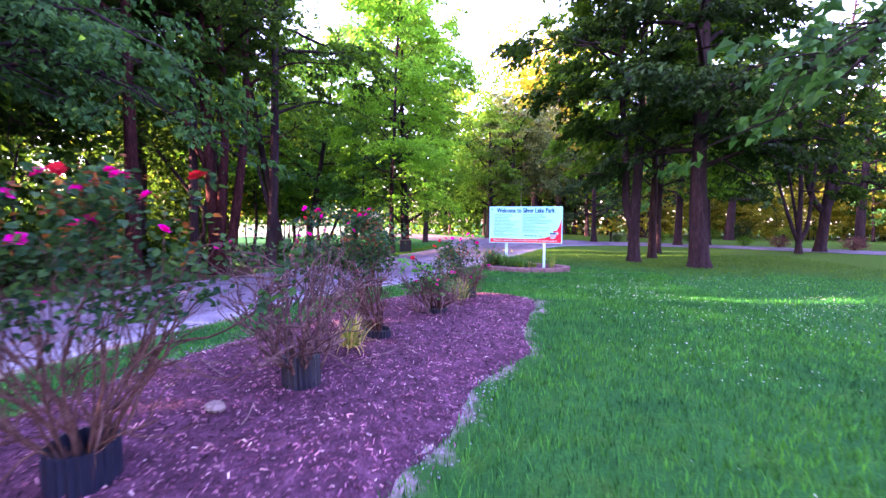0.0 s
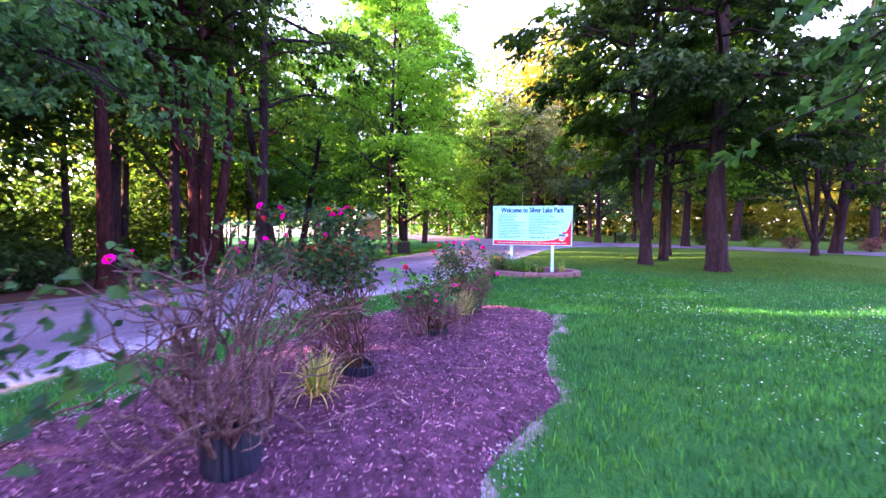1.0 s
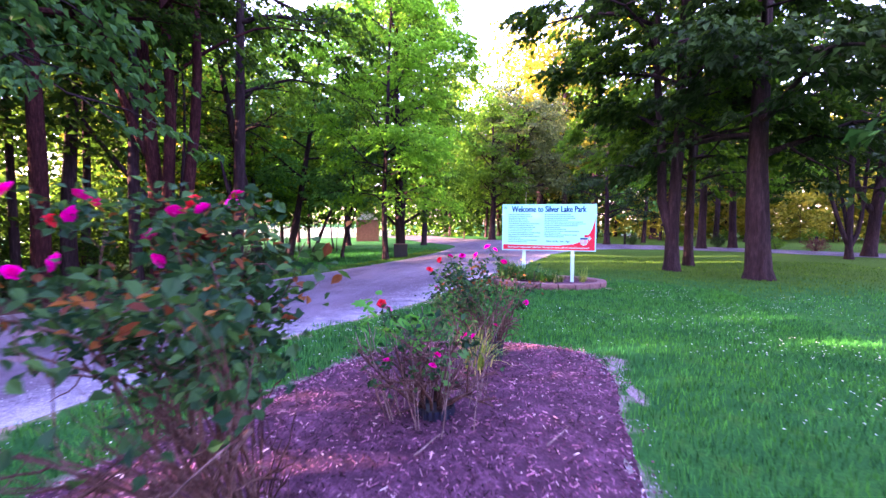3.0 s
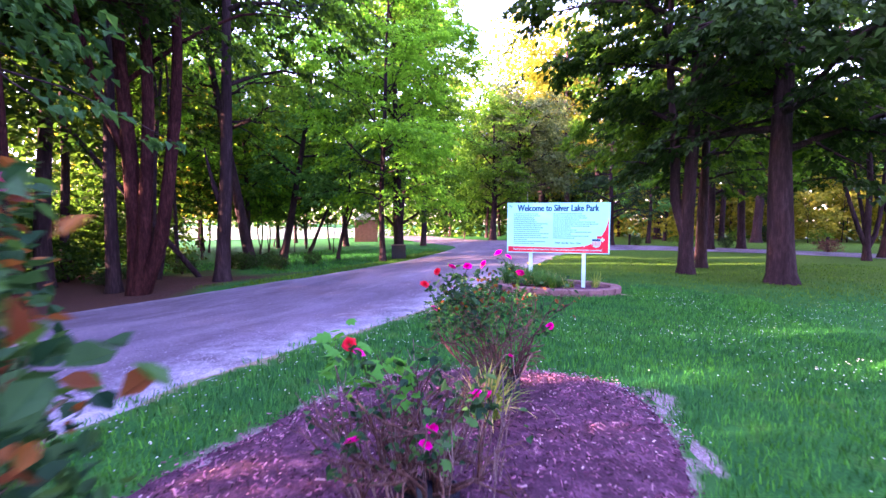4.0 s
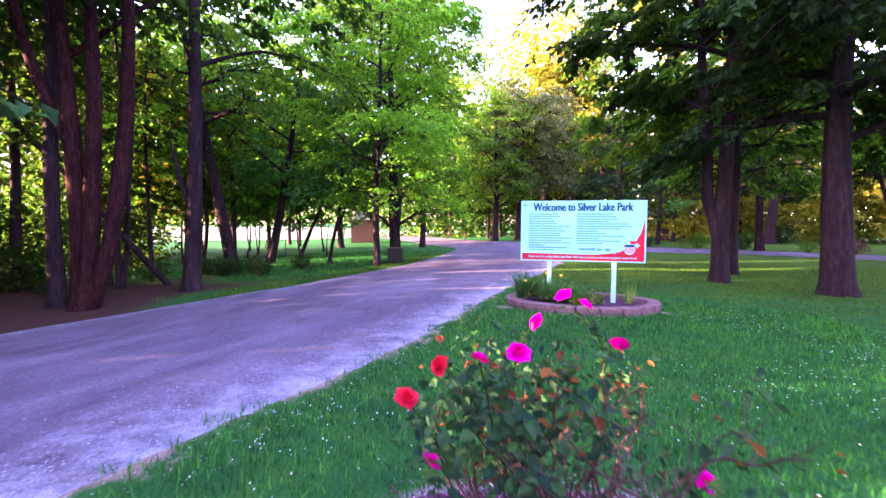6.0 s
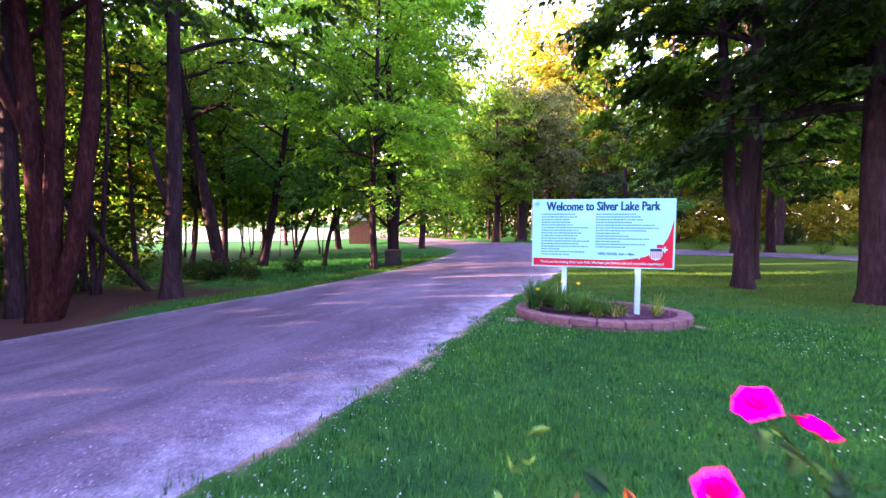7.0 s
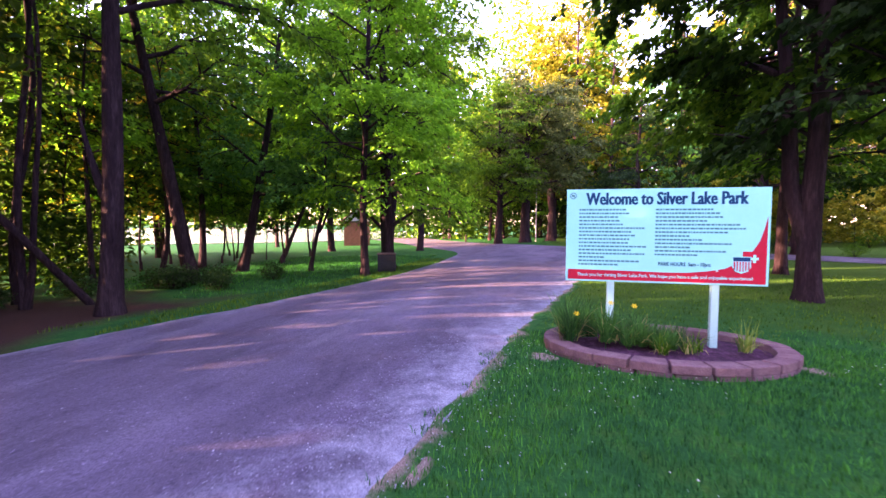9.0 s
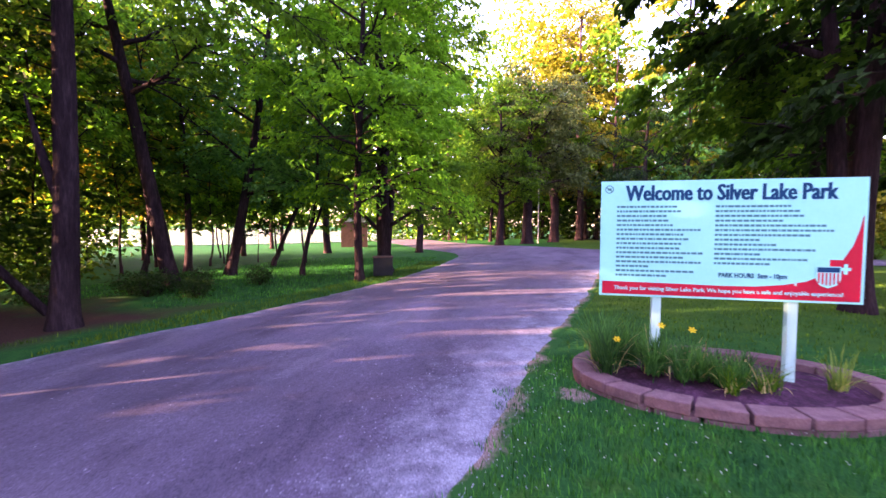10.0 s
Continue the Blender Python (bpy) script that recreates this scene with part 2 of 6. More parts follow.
M_NEW_LEAF = leaf_mat("reddish_new_leaf", (0.12, 0.03, 0.02), (0.32, 0.12, 0.03), 0.35, 0.5, spec=0.1)
M_DEAD_CANE = rough_mat("dead_rose_cane", [(0.38, (0.016, 0.006, 0.007)), (0.53, (0.1, 0.047, 0.052)), (0.7, (0.42, 0.28, 0.3))], 14, 0.8, 0.5, 0.004)
M_SHOOT = rough_mat("pale_dead_shoot", [(0.33, (0.04, 0.018, 0.02)), (0.5, (0.15, 0.085, 0.095)), (0.68, (0.4, 0.29, 0.31))], 14, 0.85, 0.4, 0.003)
M_PETAL = leaf_mat("magenta_petal", (0.6, 0.002, 0.24), (0.85, 0.01, 0.45), 0.25, 0.5)
M_PETAL_RED = leaf_mat("red_petal", (0.5, 0.004, 0.04), (0.8, 0.035, 0.06), 0.25, 0.5)
M_CLOVER = rough_mat("clover_bloom", [(0.3, (0.6, 0.6, 0.55)), (0.7, (0.85, 0.85, 0.8))], 60, 0.9)
M_YELLOW = rough_mat("yellow_petal", [(0.3, (0.75, 0.5, 0.01)), (0.7, (0.9, 0.7, 0.03))], 30, 0.6)
M_POT = rough_mat("black_corrugated_plastic", [(0.3, (0.004, 0.006, 0.016)), (0.7, (0.011, 0.017, 0.042))], 8, 0.35, 0.2, 0.003, spec=0.5)
M_WHITE = rough_mat("pale_aqua_sign_sheet", [(0.3, (0.2, 0.76, 0.73)), (0.7, (0.24, 0.82, 0.79))], 3, 0.5, 0.05, 0.002)
M_POST = rough_mat("white_painted_wood", [(0.3, (0.34, 0.62, 0.58)), (0.6, (0.42, 0.72, 0.68)), (0.75, (0.48, 0.76, 0.72))], 4, 0.6, 0.3, 0.004, stretch=(1, 1, 0.1))
M_RED = rough_mat("red_vinyl", [(0.3, (0.62, 0.008, 0.03)), (0.7, (0.7, 0.014, 0.045))], 4, 0.45, 0.05, 0.001)
M_NAVY = rough_mat("dark_blue_vinyl", [(0.3, (0.002, 0.05, 0.125)), (0.7, (0.003, 0.06, 0.15))], 6, 0.6, 0.05, 0.001, spec=0.08)
M_INK = rough_mat("grey_blue_vinyl", [(0.3, (0.045, 0.2, 0.235)), (0.7, (0.065, 0.24, 0.275))], 6, 0.6, 0.05, 0.001, spec=0.08)
M_BLOCK = rough_mat("red_concrete_block", [(0.3, (0.1, 0.045, 0.055)), (0.5, (0.19, 0.095, 0.108)), (0.7, (0.3, 0.17, 0.18))], 7, 0.92, 0.6, 0.012, fine=70)
M_BIN = rough_mat("dark_metal_cabinet", [(0.3, (0.012, 0.013, 0.016)), (0.7, (0.03, 0.03, 0.036))], 5, 0.65, 0.2, 0.003, spec=0.15)
M_BRICK = rough_mat("red_brick", [(0.3, (0.1, 0.045, 0.038)), (0.5, (0.17, 0.08, 0.066)), (0.7, (0.25, 0.13, 0.105))], 4, 0.9, 0.4, 0.01)
M_ROOF = rough_mat("brown_shingle", [(0.3, (0.06, 0.03, 0.03)), (0.7, (0.13, 0.075, 0.07))], 5, 0.9, 0.5, 0.02)
M_CREAM = rough_mat("pale_siding", [(0.3, (0.6, 0.52, 0.5)), (0.7, (0.75, 0.68, 0.64))], 4, 0.7, 0.2, 0.01)
M_STEEL = rough_mat("grey_galvanised_steel", [(0.3, (0.25, 0.26, 0.28)), (0.7, (0.4, 0.4, 0.42))], 8, 0.45, 0.1, 0.002, metal=0.8)
M_CAR_WHITE = rough_mat("white_car_paint", [(0.3, (0.76, 0.76, 0.76)), (0.7, (0.8, 0.8, 0.8))], 2, 0.25, 0.0, 0.001, spec=0.5)
M_CAR_DARK = rough_mat("dark_car_paint", [(0.3, (0.015, 0.017, 0.025)), (0.7, (0.03, 0.032, 0.04))], 2, 0.25, 0.0, 0.001, spec=0.5)
M_GLASS = rough_mat("dark_glazing", [(0.3, (0.01, 0.012, 0.015)), (0.7, (0.02, 0.022, 0.026))], 2, 0.08, 0.0, 0.001, spec=0.6)
M_TYRE = rough_mat("tyre_rubber", [(0.3, (0.012,) * 3), (0.7, (0.025,) * 3)], 12, 0.8, 0.3, 0.004)


def water_material():
    m, nt, ns, ln, p = make_mat("lake_water")
    pos = ns.new("ShaderNodeNewGeometry").outputs["Position"]
    n = noise_node(nt, 1.2, 4, 0.6, pos, (1.0, 0.4, 1.0))
    p.inputs["Base Color"].default_value = (0.02, 0.035, 0.04, 1)
    p.inputs["Roughness"].default_value = 0.12
    p.inputs["IOR"].default_value = 1.33
    add_bump(nt, p, n, 0.25, 0.05)
    return m


M_WATER = water_material()


# ---- mesh tools ----
def raw_mesh(name, verts, tris, mat, smooth=False):
    """A triangle mesh from numpy arrays."""
    me = bpy.data.meshes.new(name)
    verts, tris = np.asarray(verts, np.float32), np.asarray(tris, np.int32)
    me.vertices.add(len(verts))
    me.vertices.foreach_set("co", verts.ravel())
    me.loops.add(tris.size)
    me.loops.foreach_set("vertex_index", tris.ravel())
    me.polygons.add(len(tris))
    me.polygons.foreach_set("loop_start", np.arange(0, tris.size, 3, dtype=np.int32))
    me.polygons.foreach_set("use_smooth", np.full(len(tris), smooth))
    me.update(calc_edges=True)
    me.materials.append(mat)
    return me


def thing(name, label, category, m=None, group="", kind=""):
    """An Empty at the base of a thing, to which its parts are parented."""
    ob = tagged(new(name), label, category, group, kind)
    ob.matrix_basis = m or Matrix()
    return ob


def part_mesh(name, me, parent, label=""):
    ob = new(name, me)
    ob.parent = parent
    return tagged(ob, label)


def part(name, bm, mat, parent, label="", smooth=False):
    me = bpy.data.meshes.new(name)
    for f in bm.faces:
        f.smooth = smooth
    bm.to_mesh(me)
    bm.free()
    me.materials.append(mat)
    return part_mesh(name, me, parent, label)


def solo(name, me, label, category, m=None, group="", kind=""):
    ob = tagged(new(name, me), label, category, group, kind)
    ob.matrix_basis = m or Matrix()
    return ob


def box_bm(size, centre=(0, 0, 0), bevel=0.0, bm=None):
    bm = bm or bmesh.new()
    made = bmesh.ops.create_cube(bm, size=1.0, matrix=Matrix.Translation(centre) @ Matrix.Diagonal((*size, 1)))
    if bevel:
        edges = list({e for v in made["verts"] for e in v.link_edges})
        bmesh.ops.bevel(bm, geom=edges, offset=bevel, segments=2, affect="EDGES", profile=0.6)
    return bm


def cyl_bm(r1, r2, z0, z1, seg=16, bm=None, centre=(0, 0)):
    bm = bm or bmesh.new()
    bmesh.ops.create_cone(bm, cap_ends=True, segments=seg, radius1=r1, radius2=r2, depth=z1 - z0, matrix=Matrix.Translation((*centre, (z0 + z1) / 2)))
    return bm


class Tubes:
    """Collects tapered tubes along curved lines into one triangle mesh."""

    def __init__(self):
        self.v, self.t, self.n = [], [], 0

    def add(self, pts, radii, sides=8, flare=0.0, seed=0):
        pts = np.asarray(pts, float)
        k = len(pts)
        tang = np.gradient(pts, axis=0)
        tang /= np.linalg.norm(tang, axis=1)[:, None] + 1e-9
        ref = np.array([0.31, 0.95, 0.05]) if abs(tang[0][2]) > 0.5 else np.array([0.0, 0.0, 1.0])
        a = np.cross(tang, ref)
        a /= np.linalg.norm(a, axis=1)[:, None] + 1e-9
        b = np.cross(tang, a)
        ang = np.linspace(0, 2 * np.pi, sides, endpoint=False)
        rr = np.asarray(radii, float)[:, None] * np.ones(sides)
        if flare:
            ph = seed * 1.7
            lobes = 1 + flare * (0.55 * np.cos(3 * ang + ph) + 0.45 * np.cos(5 * ang + 2 * ph))
            fade = np.exp(-np.arange(k) * 0.9)[:, None]
            rr = rr * (1 + (lobes - 1)[None] * fade)
        ring = pts[:, None] + rr[..., None] * (np.cos(ang)[None, :, None] * a[:, None] + np.sin(ang)[None, :, None] * b[:, None])
        i = np.arange(k - 1)[:, None] * sides + np.arange(sides)[None]
        j = np.arange(k - 1)[:, None] * sides + (np.arange(sides)[None] + 1) % sides
        q = np.concatenate([np.stack([i, i + sides, j], -1).reshape(-1, 3), np.stack([j, i + sides, j + sides], -1).reshape(-1, 3)])
        self.v.append(ring.reshape(-1, 3))
        self.t.append(q + self.n)
        self.n += k * sides

    def mesh(self, name, mat, smooth=True):
        return raw_mesh(name, np.concatenate(self.v), np.concatenate(self.t), mat, smooth)


def leaf_arrays(rng, centres, length, width, tilt=0.5, droop=0.25, heading=None):
    """Folded kite-shaped leaves at the given places."""
    n = len(centres)
    ang = rng.uniform(0, 2 * np.pi, n) if heading is None else heading + rng.normal(0, 0.7, n)
    d = np.stack([np.cos(ang), np.sin(ang), rng.normal(-droop, tilt, n)], 1)
    d /= np.linalg.norm(d, axis=1)[:, None]
    up = np.stack([rng.normal(0, tilt, n), rng.normal(0, tilt, n), np.ones(n)], 1)
    s = np.cross(d, up)
    s /= np.linalg.norm(s, axis=1)[:, None] + 1e-9
    nrm = np.cross(s, d)
    L = (length * rng.uniform(0.6, 1.25, n))[:, None]
    W = L * width / length
    base = centres - d * L * 0.4
    tip = base + d * L - nrm * L * 0.12
    mid = base + d * L * 0.45 + nrm * W * 0.25
    v = np.stack([base, mid + s * W * 0.5, tip, mid - s * W * 0.5], 1).reshape(-1, 3)
    i = np.arange(n)[:, None] * 4
    t = np.stack([i + [0, 1, 2], i + [0, 2, 3]], 1).reshape(-1, 3)
    return v, t


def oval_leaves(rng, centres, length, width, tilt=0.6):
    """Rounder leaves with a folded midrib, for what is seen close by."""
    n = len(centres)
    v4, _ = leaf_arrays(rng, centres, length, width, tilt, 0.2)
    q = v4.reshape(n, 4, 3)
    base, a, tip, d = q[:, 0], q[:, 1], q[:, 2], q[:, 3]
    mid = (a + d) / 2
    rib = base * 0.5 + tip * 0.5 - (mid - (base * 0.55 + tip * 0.45)) * 0.3
    v = np.stack([base, mid + (a - mid) * 0.85 + (base - mid) * 0.35, mid + (a - mid) + (tip - mid) * 0.25, tip, mid + (d - mid) + (tip - mid) * 0.25, mid + (d - mid) * 0.85 + (base - mid) * 0.35, rib], 1).reshape(-1, 3)
    i = np.arange(n)[:, None] * 7
    t = np.stack([i + [6, j, (j + 1) % 6] for j in range(6)], 1).reshape(-1, 3)
    return v, t


def ease(a):
    a = np.clip(a, 0, 1)
    return a * a * (3 - 2 * a)


def height(x, y):
    """The lie of the land: level along the bed, then gently down to the sign, lower still in the wood."""
    x, y = np.asarray(x, float), np.asarray(y, float)
    return -0.22 * ease((y + 8.5) / 5.5) - 0.35 * ease((-x - 3) / 8) - 0.15 * ease((-x - 10) / 6) - 0.1 * ease((x - 1.5) / 4)


def at_ground(x, y, turn=0.0, s=1.0, dz=0.0):
    return pose(x, y, float(height(x, y)) + dz, 0, 0, turn) @ Matrix.Scale(s, 4)


# ---- ground, road, bed ----
def axis_steps(lo, hi, near_lo, near_hi, fine, grow=1.35):
    mid = list(np.arange(near_lo, near_hi + fine / 2, fine))
    a, st = [near_lo], fine
    while a[-1] > lo:
        st *= grow
        a.append(a[-1] - st)
    b, st = [near_hi], fine
    while b[-1] < hi:
        st *= grow
        b.append(b[-1] + st)
    return np.array(a[:0:-1] + mid + b[1:])


def grid_tris(nx, ny):
    i = (np.arange(ny - 1)[:, None] * nx + np.arange(nx - 1)[None]).ravel()
    return np.concatenate([np.stack([i, i + 1, i + nx + 1], 1), np.stack([i, i + nx + 1, i + nx], 1)])


def build_ground():
    xs, ys = axis_steps(-1500, 1500, -18, 18, 0.5), axis_steps(-1500, 1500, -18, 24, 0.5)
    gx, gy = np.meshgrid(xs, ys)
    rng = np.random.default_rng(3)
    z = height(gx, gy) - 0.016 + rng.normal(0, 0.004, gx.shape)
    solo("ground", raw_mesh("ground", np.stack([gx, gy, z], -1).reshape(-1, 3), grid_tris(len(xs), len(ys)), M_GROUND, True),
         "mown green park lawn turning to brown leaf litter under the wood", "lawn", kind="structure")


# edges of the drive, as (y, x)
EDGE_R = [(-60, -9.0), (-30, -5.6), (-20, -4.5), (-14, -3.8), (-11.4, -3.55), (-8.8, -3.12), (-7.7, -2.97), (-6.5, -2.8), (-5.8, -2.68), (-4.8, -2.55), (-2.9, -2.28), (-1.5, -2.12), (0.25, -1.9), (2.5, -1.5), (6, -0.8), (8, -0.5), (12, 0.1), (16, 1.4), (19.5, 3.8), (22, 6.5)]
EDGE_L = [(-60, -17.0), (-30, -12.8), (-20, -11.6), (-10, -10.4), (-3.2, -9.75), (-1.5, -9.25), (0.6, -8.75), (2.4, -8.05), (5.7, -7.3), (8.7, -6.75), (14, -6.6), (20, -6.95), (22, -7.3)]


def edge_at(edge, y):
    return np.interp(y, [p[0] for p in edge], [p[1] for p in edge])


def wobble(s, seed, amp):
    return amp * np.array([noise.noise((v * 1.3, seed, 0.0)) + 0.5 * noise.noise((v * 4.1, seed, 7.0)) for v in s])


def strip_mesh(name, left, right, across, lift, mat, gravel=False, sink=0.0):
    """A strip between two edge lines that lies on the land."""
    left, right = np.asarray(left, float), np.asarray(right, float)
    k = np.linspace(0, 1, across)[None, :, None]
    p = left[:, None] * (1 - k) + right[:, None] * k
    z = height(p[..., 0], p[..., 1]) + lift
    z[:, -1] -= sink
    z[:, -2] -= sink * 0.35
    v = np.concatenate([p, z[..., None]], -1).reshape(-1, 3)
    me = raw_mesh(name, v, grid_tris(across, len(left)), mat, True)
    far = np.minimum(np.linalg.norm(p - right[:, None], axis=-1), 0.5 + 1.3 * np.linalg.norm(p - left[:, None], axis=-1) * (across > 20) + 9.0 * (across <= 20)) if gravel else np.full(p.shape[:2], 9.0)
    me.attributes.new("edge", "FLOAT", "POINT").data.foreach_set("value", far.ravel().astype(np.float32))
    return me


def bezier_pts(pts, n):
    """A smooth line through a few points (Catmull-Rom)."""
    p = np.asarray(pts, float)
    p = np.vstack([2 * p[0] - p[1], p, 2 * p[-1] - p[-2]])
    out = []
    for i in range(1, len(p) - 2):
        for t in np.linspace(0, 1, n, endpoint=False):
            a, b, c, d = p[i - 1:i + 3]
            out.append(0.5 * (2 * b + (c - a) * t + (2 * a - 5 * b + 4 * c - d) * t * t + (3 * b - a - 3 * c + d) * t ** 3))
    out.append(p[-2])
    return np.array(out)


def build_road():
    ys = np.concatenate([np.arange(-60, -16, 2.0), np.arange(-16, 22.01, 0.25)])
    lx = edge_at(EDGE_L, ys) + wobble(ys, 1.0, 0.12)
    rx = edge_at(EDGE_R, ys) + wobble(ys, 2.0, 0.07)
    me = strip_mesh("road", np.stack([lx, ys], 1), np.stack([rx, ys], 1), 34, 0.001, M_ROAD, True)
    solo("road", me, "worn grey asphalt park drive with crumbling edges", "road", kind="structure")
    # beyond the sign the drive forks to both sides
    l = bezier_pts([(-7.2, 21.5), (-8.8, 26), (-13.6, 34), (-20, 45), (-34, 62)], 12)
    r = bezier_pts([(6.5, 21.5), (1.5, 28), (-5.2, 34), (-11, 45), (-22, 64)], 12)
    solo("road_fork_west", strip_mesh("road_fork_west", l, r, 14, 0.005, M_ROAD), "worn grey asphalt park drive curving to the lake", "road", kind="structure")
    l = bezier_pts([(0.0, 28.0), (6, 28.2), (12.9, 25.2), (19.2, 21), (32, 12), (60, -4)], 12)
    r = bezier_pts([(3.0, 20.5), (7.8, 20.6), (12.0, 19.6), (16.6, 16.5), (28, 8), (56, -9)], 12)
    solo("road_fork_east", strip_mesh("road_fork_east", l, r, 14, 0.009, M_ROAD), "narrow grey park drive crossing the far lawn", "road", kind="structure")
    rng = np.random.default_rng(5)
    n = 4200
    y = rng.uniform(-15, 0, n)
    x = edge_at(EDGE_R, y) - 0.3 + rng.normal(0, 0.4, n)
    x = np.where(rng.random(n) < 0.1, edge_at(EDGE_R, y) - rng.uniform(0.3, 4.5, n), x)
    s = rng.uniform(0.003, 0.009, n)
    solo("loose_stones", pebbles(rng, x, y, s, 0.02, M_GRAVEL), "loose grey pebbles scattered over the drive's edge", "pebbles", kind="stuff")
    # bare soil between gravel and grass
    ys = np.arange(-18, 16, 0.12)
    rx = edge_at(EDGE_R, ys) + wobble(ys, 2.0, 0.07)
    a = rx - 0.05 + wobble(ys, 11.0, 0.1)
    w = 0.22 + wobble(ys, 12.0, 0.2)
    solo("soil_edge", strip_mesh("soil_edge", np.stack([a, ys], 1), np.stack([a + w, ys], 1), 5, 0.003, M_SOIL, True, 0.04), "bare sandy soil between the drive and the lawn", "soil", kind="structure")


def pebbles(rng, x, y, s, lift, mat, flat=0.6):
    n = len(x)
    base = np.array([(1, 0, 0), (0, 1, 0), (-1, 0, 0), (0, -1, 0), (0, 0, 1), (0, 0, -0.6)], float)
    t0 = np.array([(0, 1, 4), (1, 2, 4), (2, 3, 4), (3, 0, 4), (1, 0, 5), (2, 1, 5), (3, 2, 5), (0, 3, 5)])
    v = base[None] * rng.uniform(0.6, 1.3, (n, 6, 1)) * s[:, None, None]
    a = rng.uniform(0, 6.28, n)
    c, sn = np.cos(a)[:, None], np.sin(a)[:, None]
    v = np.stack([v[..., 0] * c - v[..., 1] * sn, v[..., 0] * sn + v[..., 1] * c, v[..., 2] * flat], -1)
    v += np.stack([x, y, height(x, y) + lift + s * 0.2], 1)[:, None]
    return raw_mesh("pebbles", v.reshape(-1, 3), (t0[None] + np.arange(n)[:, None, None] * 6).reshape(-1, 3), mat)


def blob_patch(name, px, py, rx, ry, seed, mat, label, lift=0.0):
    n = 40
    ang = np.linspace(0, 2 * np.pi, n, endpoint=False)
    r = 1 + 0.35 * np.array([noise.noise((math.cos(a) * 1.6, math.sin(a) * 1.6, seed * 3.3)) for a in ang])
    v = [(px, py, float(height(px, py)) + lift - 0.002)]
    for k in (0.5, 1.0):
        for a, q in zip(ang, r):
            x, y = px + rx * q * k * math.cos(a), py + ry * q * k * math.sin(a)
            v.append((x, y, float(height(x, y)) + lift - 0.004 - 0.02 * (k > 0.9)))
    t = [(0, 1 + i, 1 + (i + 1) % n) for i in range(n)]
    for i in range(n):
        j = (i + 1) % n
        t += [(1 + i, 1 + n + i, 1 + n + j), (1 + i, 1 + n + j, 1 + j)]
    me = raw_mesh(name, v, t, mat, True)
    far = np.concatenate([[0.4], np.full(n, 0.2), np.zeros(n)]).astype(np.float32)
    me.attributes.new("edge", "FLOAT", "POINT").data.foreach_set("value", far)
    solo(name, me, label, "soil", kind="structure")


BED = bezier_pts([(0.1, -15.0), (0.12, -13.4), (0.3, -12.6), (0.33, -11.7), (0.7, -10.7), (0.6, -10.1), (0.61, -8.9), (0.66, -8.1), (0.56, -7.4), (0.28, -7.1), (-0.25, -6.98),
                  (-0.95, -7.1), (-1.5, -7.5), (-1.8, -8.1), (-2.0, -8.9), (-2.2, -9.7), (-2.4, -10.7), (-2.55, -11.6), (-2.6, -12.5), (-2.55, -14), (-2.3, -15.8), (-1.2, -16.8), (-0.2, -16.4), (0.1, -15.0)], 8)[:-1]


def bed_spine(p):
    y = np.clip(p[:, 1], -15.4, -8.5)
    return np.stack([np.interp(y, [-15.4, -12, -8.5], [-1.2, -1.1, -0.65]), y], 1)


def inside(poly, x, y):
    x, y = np.asarray(x, float), np.asarray(y, float)
    res = np.zeros(x.shape, bool)
    a, b = poly, np.roll(poly, -1, axis=0)
    for (x0, y0), (x1, y1) in zip(a, b):
        if y0 != y1:
            c = ((y0 > y) != (y1 > y)) & (x < (x1 - x0) * (y - y0) / (y1 - y0) + x0)
            res ^= c
    return res


def edge_distance(poly, x, y):
    p = np.stack([np.asarray(x, float), np.asarray(y, float)], -1)
    best = np.full(p.shape[:-1], 1e9)
    for a, b in zip(poly, np.roll(poly, -1, axis=0)):
        ab = b - a
        t = np.clip(((p - a) @ ab) / (ab @ ab + 1e-9), 0, 1)
        best = np.minimum(best, np.linalg.norm(p - (a + t[..., None] * ab), axis=-1))
    return best


def bed_lift(x, y):
    return 0.02 + 0.075 * ease(edge_distance(BED, x, y) / 0.45)


STONE = (-1.22, -12.85)


